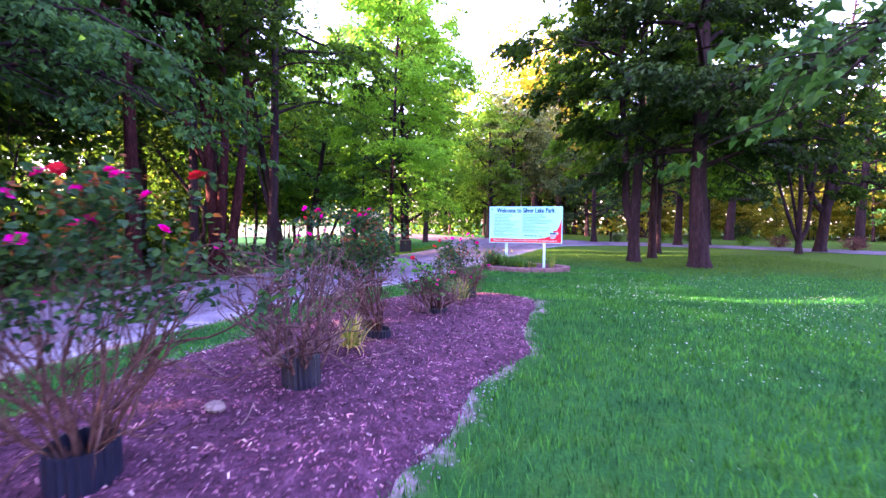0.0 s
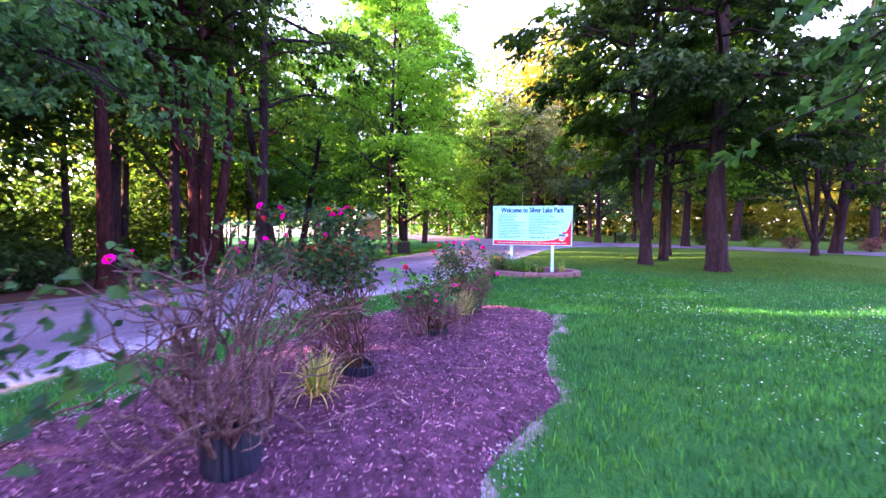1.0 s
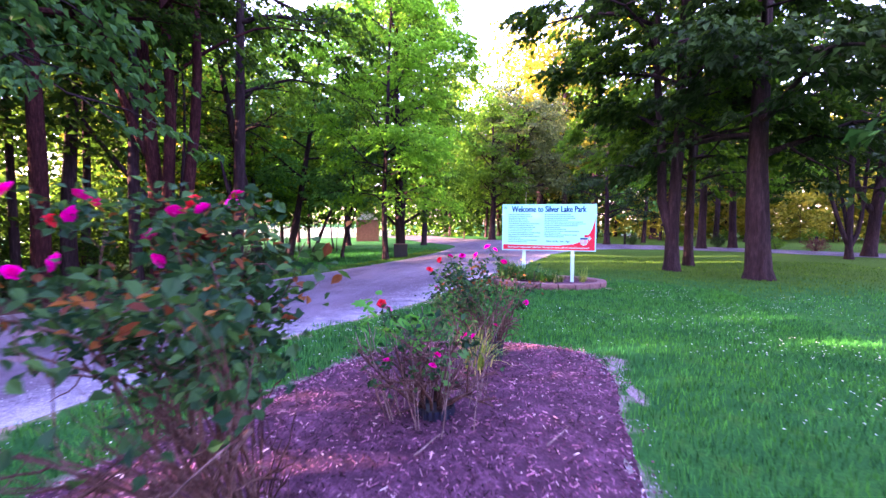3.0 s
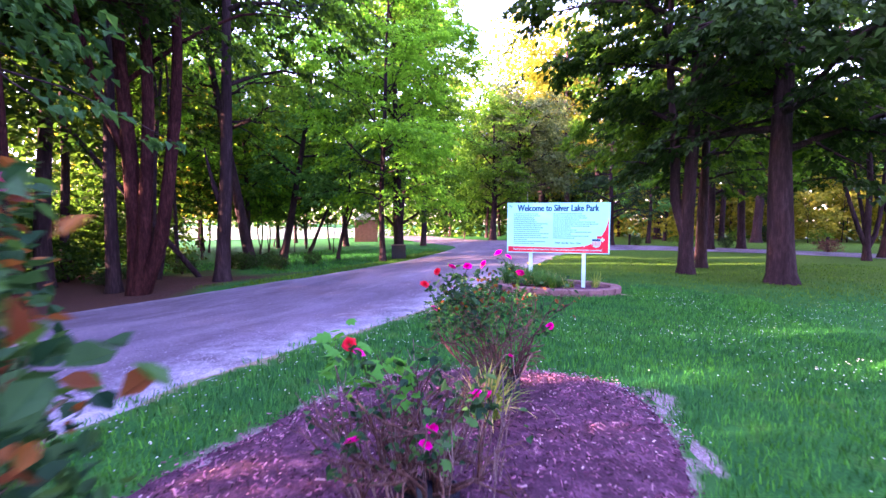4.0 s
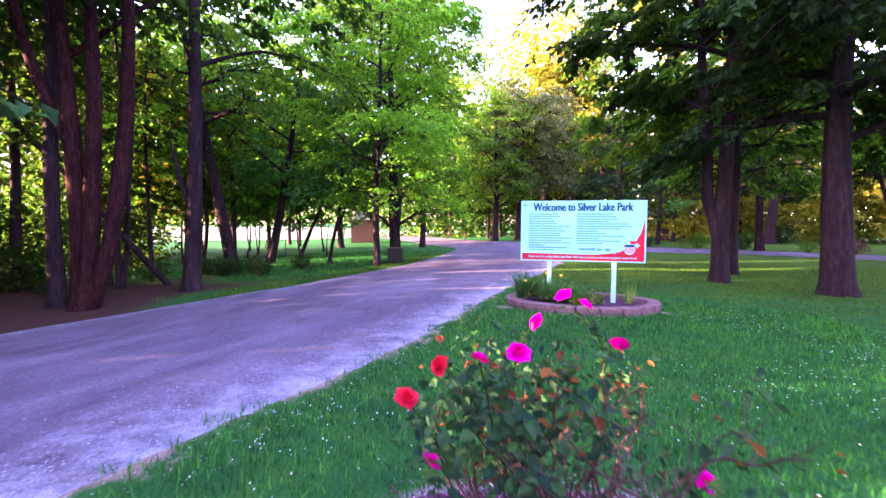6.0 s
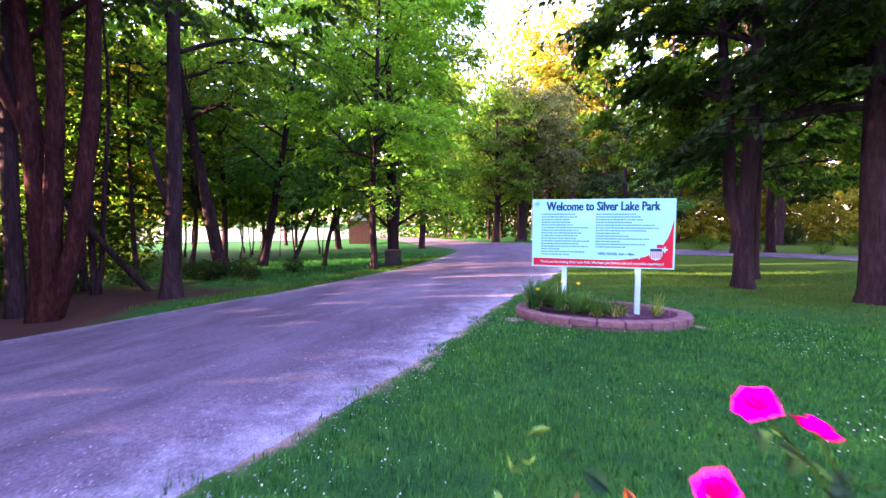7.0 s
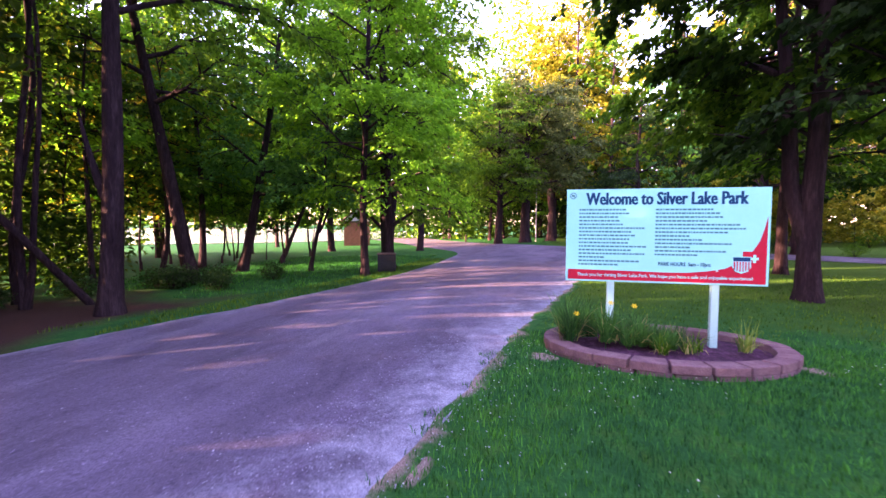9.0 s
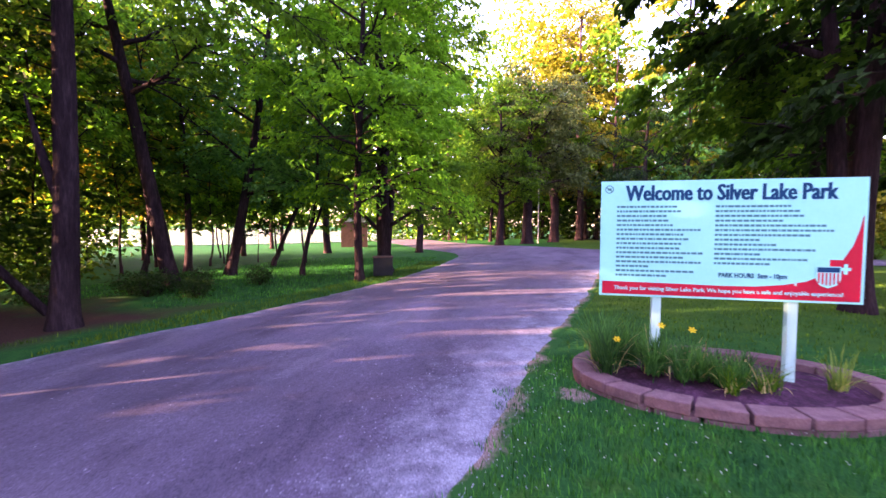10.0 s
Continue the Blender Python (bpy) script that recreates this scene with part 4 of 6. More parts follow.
        for m in (1, 2, 3, 4):
            for sgn in (-1, 1):
                a2 = a + sgn * rng.uniform(0.5, 1.1)
                l2 = limb_line(rng, l[m], (math.cos(a2), math.sin(a2), rng.uniform(-0.25, 0.5)), ln_ * rng.uniform(0.3, 0.55) * (1.15 - 0.15 * m), rise - droop * 1.6, 4, 0.15)
                if twigs:
                    tb.add(l2, np.linspace(r0 * 0.4, 0.005, 4), 4)
                nodes += [(l2[1], a2, 0.5), (l2[2], a2, 0.9), (l2[3], a2, 1.1)]
    lv, lt = spray_leaves(rng, nodes, leaves, leaf, leaf_w, clump * 1.25, droop * 1.5 + 0.15, 26 if leaf < 0.35 else 12)
    V, T, n = [lv], [lt], len(lv)
    for h0, dx, dy, dz, cnt in boughs:
        s = np.array([np.interp(h0, line[:, 2], line[:, 0]), np.interp(h0, line[:, 2], line[:, 1]), h0])
        e = np.array([dx, dy, dz])
        t = np.linspace(0, 1, 9)[:, None]
        arch = np.array([0, 0, 0.16 * np.linalg.norm(e - s)])
        l = s + (e - s) * t + arch * np.sin(t * math.pi) + rng.normal(0, 0.07, (9, 3)) * t
        tb.add(l, np.linspace(diam * 0.15, 0.008, 9), 7)
        near = []
        ang = math.atan2(e[1] - s[1], e[0] - s[0])
        for m in range(2, 9):
            near.append((l[m], ang, 0.4 + m / 8))
            for sgn in (-1, 1):
                a2 = ang + sgn * rng.uniform(0.5, 1.2)
                l2 = limb_line(rng, l[m], (math.cos(a2), math.sin(a2), rng.uniform(-0.4, 0.25)), np.linalg.norm(e - s) * rng.uniform(0.14, 0.3), -0.5, 4, 0.15)
                tb.add(l2, [0.014, 0.01, 0.007, 0.004], 4)
                near += [(l2[2], a2, 0.4 + m / 8), (l2[3], a2, 0.5 + m / 8)]
        lv, lt = spray_leaves(rng, near, cnt, leaf, leaf_w, clump, 1.1, 18, 0.45)
        V.append(lv)
        T.append(lt + n)
        n += len(lv)
    V, T = np.concatenate(V), np.concatenate(T)
    if at:
        c = V.reshape(-1, 4, 3).mean(1) + (at[0], at[1], float(height(*at)))
        off, ok = c[:, 1] - SLANT * c[:, 0], np.ones(len(c), bool)
        for mid, half, x0, x1 in RIDES:
            ok &= ~((np.abs(off - mid) < half) & (c[:, 2] > CLIMB * (x0 - c[:, 0]) - 0.5) & (c[:, 2] < CLIMB * (x1 - c[:, 0]) + 0.1))
        V = V.reshape(-1, 4, 3)[ok].reshape(-1, 3)
        i = np.arange(len(V) // 4)[:, None] * 4
        T = np.stack([i + T[0], i + T[1]], 1).reshape(-1, 3)
    return tb.mesh("trunk", bark or M_BARK), raw_mesh("crown", V, T, mat or M_LEAF)


def build_tree(name, label, m, meshes, group=""):
    ob = thing(name, label, "tree", m, group)
    part_mesh("trunk", meshes[0], ob)
    part_mesh("crown", meshes[1], ob)
    return ob


def build_trees():
    # edge of the wood along the drive, trunks bare to a good height
    red, dark = "tall tree with a reddish trunk at the edge of the wood", "tall tree with a dark trunk at the edge of the wood"
    edge = [
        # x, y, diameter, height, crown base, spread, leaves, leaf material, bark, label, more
        (-11.95, -4.1, 0.44, 18, 6.4, 4.6, 9000, M_LEAF_SHADE, M_BARK_RED, red, dict(lean=(0.0, 0.01))),
        (-15.6, -0.8, 0.5, 18, 9.0, 4.4, 8000, M_LEAF_SHADE, M_BARK, dark, {}),
        (-12.1, -1.4, 0.36, 18, 9.0, 4.2, 8000, M_LEAF_SHADE, M_BARK, dark, dict(lean=(-0.01, 0.0))),
        (-11.05, -1.62, 0.46, 19, 7.4, 4.8, 12000, M_LEAF_SHADE, M_BARK_RED, "clump of reddish trunks grown together at the wood's edge",
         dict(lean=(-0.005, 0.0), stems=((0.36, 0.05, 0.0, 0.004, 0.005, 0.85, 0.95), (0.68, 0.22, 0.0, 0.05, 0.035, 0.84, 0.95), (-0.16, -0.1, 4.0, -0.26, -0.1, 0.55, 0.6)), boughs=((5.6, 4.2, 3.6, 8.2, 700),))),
        (-10.9, 1.4, 0.48, 18, 8.6, 4.8, 5800, M_LEAF, M_BARK, "dark trunk with a knotted side stem at the wood's edge",
         dict(lean=(0.03, 0.01), stems=((-0.25, -0.2, 2.6, -0.1, -0.08, 0.5, 0.13),), boughs=((6.4, 3.6, 3.5, 6.6, 500),))),
        (-14.2, 7.2, 0.52, 17, 6.0, 4.6, 7500, M_LEAF, M_BARK, dark, dict(lean=(-0.13, -0.11))),
        (-15.0, 11.0, 0.46, 16, 3.4, 4.6, 9000, M_LEAF_COOL, M_BARK, "dark leaning tree on the grass near the lake", dict(lean=(0.13, 0.11))),
        (-15.8, 15.2, 0.26, 10, 3.2, 3.4, 6000, M_LEAF, M_BARK, "slim tree leaning far over near the lake", dict(lean=(0.3, 0.26))),
        (-11.45, 10.8, 0.2, 9, 2.8, 2.8, 5000, M_LEAF_COOL, M_BARK, "slim crooked tree on the grass by the drive", dict(lean=(0.09, 0.06), sway=0.03, stems=((0.1, 0.0, 2.0, 0.25, 0.1, 0.6, 0.5),))),
        (-13.9, 1.7, 0.2, 14, 8.6, 2.6, 1600, M_LEAF, M_BARK, dark, dict(stems=((0.35, 0.1, 0.0, 0.02, 0.0, 0.8, 0.9),), sway=0.03)),
        (-15.1, 2.3, 0.22, 15, 8.6, 2.8, 1900, M_LEAF, M_BARK, dark, dict(lean=(0.02, 0.0), sway=0.025)),
        (-17.3, 6.0, 0.2, 12, 4.2, 2.8, 3500, M_LEAF_BRIGHT, M_BARK, dark, dict(lean=(0.03, 0.0), sway=0.03)),
        (-17.9, 9.5, 0.22, 12, 3.8, 3.0, 3500, M_LEAF, M_BARK, dark, dict(sway=0.03)),
        (-18.1, 12.0, 0.34, 14, 3.6, 3.6, 4500, M_LEAF_COOL, M_BARK, dark, dict(sway=0.02)),
        (-16.9, -1.5, 0.3, 16, 9.0, 3.8, 5000, M_LEAF_SHADE, M_BARK, dark, {}),
        (-17.2, 1.0, 0.34, 16, 8.6, 3.6, 2600, M_LEAF_SHADE, M_BARK, dark, dict(sway=0.02)),
        (-16.0, -5.6, 0.42, 17, 4.2, 4.2, 7000, M_LEAF_SHADE, M_BARK, dark, {}),
        # outside the view; added so that its crown darkens the wood's edge
        (-12.6, -13.5, 0.5, 18, 6.5, 5.6, 8000, M_LEAF_SHADE, M_BARK, dark, {}),
    ]
    for i, (x, y, d, tl, cb, sp, lv, mt, bk, lb, more) in enumerate(edge):
        build_tree("tree", lb, at_ground(x, y), tree_meshes(100 + i, d, tl, cb, sp * 1.12, lv, 0.19 if y < 9 else 0.2, mt, bk, limbs=15, clump=0.5, up=0.15, droop=0.35, at=(x, y), **more), "trees at the wood's edge")
    # tree whose boughs hang over the drive
    build_tree("tree", "broad tree with drooping cool green boughs over the drive", at_ground(-11.8, -8.6),
               tree_meshes(150, 0.5, 15, 4.4, 5.2, 14000, 0.15, M_LEAF_TEAL, M_BARK, (0.03, 0), 16, rise=0.1, droop=0.55, clump=0.45,
                           boughs=((5.2, 6.6, 0.0, 4.3, 700), (4.4, 6.2, 0.5, 3.3, 420), (5.6, 5.4, -0.3, 4.7, 600), (4.6, 5.4, 0.6, 3.9, 420))), "trees at the wood's edge")
    # bright young maple by the drive, and the thick trunk behind the cabinet
    build_tree("tree", "slender bright green maple beside the drive", at_ground(-8.05, 8.8),
               tree_meshes(151, 0.3, 17.5, 2.8, 5.8, 31000, 0.175, M_LEAF_BRIGHT, M_BARK, (0.02, 0.0), 26, clump=0.5, rise=0.35, droop=0.25, up=0.45,
                           boughs=((2.6, 3.2, 0.8, 2.6, 500), (2.9, -2.6, 1.2, 3.0, 420)), at=(-8.05, 8.8)), "trees by the drive")
    build_tree("tree", "thick old trunk with a low side limb beside the drive", at_ground(-8.2, 11.5),
               tree_meshes(152, 0.62, 15, 2.9, 4.6, 9000, 0.18, M_LEAF, M_BARK, (0.0, 0.0), 17, clump=0.5, boughs=((1.5, -2.2, 0.6, 2.4, 260), (1.7, 2.8, 1.4, 2.4, 380)), at=(-8.2, 11.5)), "trees by the drive")
    tall_one = build_tree("tree", "tall sunlit green tree behind the maple", at_ground(-11.4, 27.0),
               tree_meshes(156, 0.5, 25, 5.0, 6.0, 14000, 0.27, M_LEAF, M_BARK, (0.0, 0.0), 16, clump=0.7), "trees by the drive")
    copy_thing(tall_one, at_ground(-18.5, 26.0, 140, 1.05))
    build_tree("tree", "tall leafy green tree behind the thick trunk", at_ground(-10.2, 17.0),
               tree_meshes(158, 0.42, 20, 5.0, 5.6, 15000, 0.21, M_LEAF, M_BARK, (0.03, 0.0), 18, clump=0.6), "trees by the drive")
    build_tree("tree", "bright green leafy tree at the bend of the drive", at_ground(-6.3, 36.0),
               tree_meshes(153, 0.75, 14, 3.0, 6.4, 13000, 0.25, M_LEAF, M_BARK, (0.0, 0.0), 16, clump=0.8), "trees beyond the fork")
    build_tree("tree", "very thick reddish trunk beyond the fork of the drive", at_ground(-3.85, 37.6),
               tree_meshes(154, 1.05, 16, 5.0, 5.4, 12500, 0.26, M_LEAF_PINE, M_BARK, (0.0, 0.0), 18, clump=0.8, droop=0.4), "trees beyond the fork")
    build_tree("tree", "tall forked tree with pale grey-green foliage", at_ground(-1.4, 42.5),
               tree_meshes(155, 1.0, 15, 5.0, 6.0, 13000, 0.26, M_LEAF_PINE, M_BARK, (0.03, 0.0), 20, clump=0.8, fork=0.3, droop=0.4), "trees beyond the fork")
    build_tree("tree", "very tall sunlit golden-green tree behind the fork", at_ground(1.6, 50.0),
               tree_meshes(157, 0.9, 29, 9.0, 6.6, 11000, 0.32, M_LEAF_SUNLIT, M_BARK, (0.0, 0.0), 18, clump=1.0), "trees beyond the fork")
    # lawn on the right
    stout, grey = "large shade tree with a stout trunk on the lawn", "large shade tree with a grey-brown trunk on the lawn"
    right = [
        (4.4, 5.6, 0.5, 18, 4.6, 5.0, 15000, M_LEAF_SHADE, "large shade tree with twin stems on the lawn", dict(stems=((-0.42, 0.25, 1.5, -0.02, 0.02, 0.75, 0.85),))),
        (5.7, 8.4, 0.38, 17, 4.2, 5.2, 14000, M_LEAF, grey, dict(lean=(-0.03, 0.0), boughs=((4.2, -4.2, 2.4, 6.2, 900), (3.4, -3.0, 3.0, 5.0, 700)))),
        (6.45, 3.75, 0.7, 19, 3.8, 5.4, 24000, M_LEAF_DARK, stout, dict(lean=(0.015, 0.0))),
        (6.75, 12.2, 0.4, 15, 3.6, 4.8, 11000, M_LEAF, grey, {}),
        (10.6, 23.4, 0.6, 17, 3.6, 5.2, 8000, M_LEAF_SHADE, grey, {}),
        (17.2, 17.3, 0.62, 17, 4.6, 5.0, 9000, M_LEAF_SHADE, "forked shade tree leaning over the lawn", dict(lean=(0.08, 0), stems=((-0.6, 0.0, 2.6, -0.22, 0.0, 0.6, 0.6), (0.4, 0.0, 3.0, 0.22, 0.0, 0.6, 0.6)))),
        (23.6, 25.0, 0.7, 17, 4.0, 5.5, 6000, M_LEAF_SHADE, stout, {}),
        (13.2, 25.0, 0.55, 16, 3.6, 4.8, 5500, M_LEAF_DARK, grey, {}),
        (19.4, 38.5, 0.9, 19, 4.4, 5.5, 5500, M_LEAF_SHADE, stout, {}),
        (14.9, 14.8, 0.34, 12, 3.6, 4.2, 8000, M_LEAF_SHADE, "low shade tree with several slim stems", dict(stems=((-0.35, 0.1, 1.0, -0.2, 0.0, 0.7, 0.7), (0.3, 0.0, 0.8, 0.12, 0.05, 0.7, 0.75), (-0.1, 0.2, 1.4, -0.06, 0.1, 0.6, 0.6)))),
    ]
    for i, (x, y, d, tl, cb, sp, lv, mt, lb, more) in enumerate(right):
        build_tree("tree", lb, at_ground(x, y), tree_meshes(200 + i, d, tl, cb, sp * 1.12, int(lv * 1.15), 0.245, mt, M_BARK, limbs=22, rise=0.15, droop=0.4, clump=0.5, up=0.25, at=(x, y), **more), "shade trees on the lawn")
    build_tree("tree", "broad maple with big cool green leaves over the lawn", at_ground(8.9, -7.6),
               tree_meshes(221, 0.6, 15, 6.4, 4.6, 9000, 0.17, M_LEAF_TEAL, M_BARK, (0.0, 0.0), 16, rise=0.1, droop=0.5, clump=0.5, leaf_w=0.75,
                           boughs=((4.2, -5.1, -0.8, 2.85, 300), (4.6, -4.4, -0.5, 3.7, 280), (4.4, -4.7, -1.1, 3.4, 260))), "shade trees on the lawn")
    build_tree("tree", "dark spruce with low sweeping boughs behind the fork", at_ground(4.6, 27.5),
               tree_meshes(222, 0.5, 12, 1.9, 4.6, 9000, 0.22, M_LEAF_DARK, M_BARK, (0, 0), 20, rise=0.0, droop=0.4, top=0.25, clump=0.5, leaf_w=0.4), "trees beyond the fork")
    # young trees that fill the wood below the crowns
    lane = lambda x, y, r: min(abs(y - SLANT * x - ride[0]) - ride[1] for ride in RIDES) < r
    young = [tree_meshes(240 + i, 0.09, 6.5, 1.8, 2.2, 1500, 0.24, (M_LEAF_SHADE, M_LEAF, M_LEAF_BRIGHT)[i], M_BARK, (0.03 * (i - 1), 0.0), 12, clump=0.5, twigs=False, sway=0.03, light=True) for i in range(3)]
    tall_young = [(-19.2, 6.6), (-21.6, 7.4), (-22.6, 10.2), (-19.4, 9.8), (-21.2, 13.2), (-19.0, 14.4), (-23.4, 14.8), (-20.6, 17.6), (-22.8, 19.6), (-19.8, 21.4), (-17.0, 20.2), (-24.2, 23.4)]
    first = {}
    for i, (x, y) in enumerate([(-19.0, -0.5), (-19.5, 16.0), (-21.0, 5.0), (-22.0, -3.0),
                                # out of view: understorey added to keep the sun off lawn and drive
                                (-17, -7.0), (-20, -9), (-18, -11), (-22, -12), (-19, -14), (-24, -15), (-20.5, -17), (-25, -9), (-27, -12), (-15.5, -10), (-14.5, -14), (-16, -17),
                                (-24, 12), (-14.2, -3.4), (-13.4, -6.4), (-14.0, -8), (-18.6, 3.2), (-19.8, 8.0), (-20.6, 11.0), (-17.2, -9.4), (-14.8, -11.6), (-15.4, -4.6), (-18.4, -5.2), (-16.4, 8.4), (-17.0, 13.4), (-13.6, 13.2), (-18.2, 17.2), (-15.2, 17.4), (-13.0, 8.4)] + tall_young):
        if lane(x, y, 0.9) and (x, y) not in tall_young:
            continue
        m = at_ground(x, y, 67 * i, 1.35 + 0.12 * (i % 4) if (x, y) in tall_young else 0.8 + 0.13 * (i % 5))
        kind_ = i % 3
        if kind_ not in first:
            first[kind_] = build_tree("young_tree", "slim young %s tree in the understorey of the wood" % ("dark green", "mid-green", "bright green")[kind_], m, young[kind_], "young trees of the wood")
        else:
            copy_thing(first[kind_], m)
    low = tree_meshes(260, 0.06, 4.2, 0.5, 1.9, 1300, 0.26, M_LEAF_SUNLIT, M_BARK, (0.0, 0.0), 12, clump=0.5, twigs=False, light=True)
    rng = random.Random(17)
    base = None
    for i in range(24):
        x, y = rng.uniform(9, 48), rng.uniform(35, 58)
        if y > 50 and x < 14:
            continue
        m = at_ground(x, y, rng.uniform(0, 360), rng.uniform(0.95, 1.6))
        if base is None:
            base = build_tree("young_tree", "sunlit yellow-green thicket tree among the far trunks", m, low, "thicket among the far trunks")
        else:
            copy_thing(base, m)
    # the wood behind, from a few kinds
    kinds = []
    for i, (d, tl, cb, sp, lv, lf, mt, bk) in enumerate([(0.4, 16, 2.6, 4.4, 1500, 0.5, M_LEAF, M_BARK), (0.5, 18, 2.8, 4.8, 1600, 0.52, M_LEAF_COOL, M_BARK), (0.34, 14, 2.2, 4.0, 1400, 0.48, M_LEAF_BRIGHT, M_BARK),
                                                         (0.55, 20, 2.8, 5.2, 1700, 0.54, M_LEAF_SUNLIT, M_BARK), (0.45, 17, 1.9, 4.2, 1600, 0.48, M_LEAF_DARK, M_BARK),
                                                         (0.4, 25, 12.5, 4.4, 1700, 0.5, M_LEAF, M_BARK)]):
        kinds.append((tree_meshes(300 + i, d, tl, cb, sp, lv, lf, mt, bk, (0, 0), 14, clump=0.8, twigs=False, light=True), ("mid-green", "cool green", "bright green", "yellow-green", "dark green", "high-crowned")[i]))
    rng = random.Random(21)
    firsts, spots = {}, []

    def plant(x, y, i, s):
        spots.append((x, y))
        if i not in firsts:
            firsts[i] = build_tree("tree", "distant %s tree of the surrounding wood" % kinds[i][1], at_ground(x, y, rng.uniform(0, 360), s), kinds[i][0], "trees of the far wood")
        else:
            copy_thing(firsts[i], at_ground(x, y, rng.uniform(0, 360), s))
    zones = [((-30, 8), (48, 76), 18, (0, 3, 2, 0, 4)), ((8, 60), (40, 76), 19, (3, 2, 3, 0, 4)), ((30, 60), (20, 40), 9, (0, 1, 3, 0)),
             # both zones lie outside the view, added to close the place
             ((-30, 20), (-60, -26), 7, (0, 1, 4)), ((30, 62), (-40, 12), 4, (0, 1, 3))]
    for x, y, i, s in ((-9, 50, 0, 1.2), (5.5, 48, 0, 1.25), (-16, 58, 0, 1.3), (3, 61, 3, 1.3), (-3.5, 64, 0, 1.2), (9, 56, 2, 1.3), (12, 46, 3, 1.2), (8.5, 33, 1, 0.8)):
        plant(x, y, i, s)
    for i in range(14):
        x, off = rng.uniform(-34, -23), -3.5 + 0.9 * i + rng.uniform(-0.5, 0.5)
        if min(abs(off - mid) for mid in (4.0, 7.1)) > 0.45:
            plant(x, off + SLANT * x, 5, rng.uniform(1.0, 1.15))
    for x, y, i in ((-23.5, 27.5, 5), (-26.5, 30.5, 5), (-29.0, 20.0, 5), (-25.5, 16.5, 5), (-22.5, 21.5, 5)):
        plant(x, y, i, rng.uniform(0.75, 0.9))
    # trees added outside the view to shade the lawn and the wood's edge
    for x, y, i in ((-10.0, -30.0, 0), (13.5, 0.5, 1), (14.5, -6.5, 0), (9.5, -17.0, 1), (19.0, -1.0, 0), (-13.5, -20.0, 1), (-9.5, -24.0, 4), (5.0, -26.0, 0)):
        plant(x, y, i, rng.uniform(0.55, 0.85) if x > 0 else 1.1)
    for (x0, x1), (y0, y1), n, mix in zones:
        got = 0
        for _ in range(n * 30):
            if got >= n:
                break
            x, y = rng.uniform(x0, x1), rng.uniform(y0, y1)
            if any((x - a) ** 2 + (y - b) ** 2 < 9 for a, b in spots):
                continue
            # leave the drives, the lake shore and the shed free
            if y > 18 and -0.72 * (y - 20) - 14 < x < -0.72 * (y - 20) + 10 and x < 4:
                continue
            if x < -18 and 24 < y < 60 and x > -60:
                continue
            if y < 24 and abs((x - 16) * 0.55 + (y - 19)) < 5 and x > 10:
                continue
            if -20 < x < -2 and y < -20:
                continue
            plant(x, y, rng.choice(mix), rng.uniform(0.8, 1.25))
            got += 1


def wood_belt(rng, line, depth, n, low, high, leaf, gaps=False):
    """Foliage of the wood along a line of the plan, in clumps, with its own uneven top and gaps."""
    line = bezier_pts(line, 20)
    step = np.linalg.norm(np.diff(line, axis=0), axis=1)
    run = np.concatenate([[0], np.cumsum(step)])
    s = rng.uniform(0, run[-1], n)
    c = np.stack([np.interp(s, run, line[:, 0]), np.interp(s, run, line[:, 1])], 1) + rng.normal(0, depth, (n, 2))
    top = np.array([high * (0.86 + 0.22 * noise.noise((v * 0.16, 3.1, high)) + 0.16 * noise.noise((v * 0.6, 7.7, high))) for v in s])
    z = low + (top - low) * rng.uniform(0, 1, n) ** 0.85
    lump = np.array([noise.noise((a * 0.45, b * 0.45, q * 0.6)) for (a, b), q in zip(c, z)])
    ok = lump > rng.uniform(-0.75, 0.25, n)
    if gaps:
        # the low sun finds its way in through a few rides and over the lake shore
        off = c[:, 1] - SLANT * c[:, 0]
        for mid, half, x0, x1 in RIDES:
            ride = (np.abs(off - mid) < half) & (z > CLIMB * (x0 - c[:, 0]) - 0.25) & (z < CLIMB * (x1 - c[:, 0]) + 0.4)
            dapple = np.array([noise.noise((o * 1.3, q * 0.9 - CLIMB * a * 0.9, 5.0)) for o, q, a in zip(off, z, c[:, 0])]) if half == 0.45 else np.ones(n)
            ok &= ~(ride & (rng.random(n) < 0.93) & (dapple > -0.12))
        o0, o1, reach, x0, x1 = HOLLOW
        ok &= ~((off > o0) & (off < o1) & (c[:, 0] < reach) & (z > CLIMB * (x0 - c[:, 0])) & (z < CLIMB * (x1 - c[:, 0])) & (rng.random(n) < 0.88))
    c, z = c[ok], z[ok]
    p = np.stack([c[:, 0], c[:, 1], z + height(c[:, 0], c[:, 1])], 1)
    return leaf_arrays(rng, p, leaf, leaf * 0.62, 0.6, 0.25)


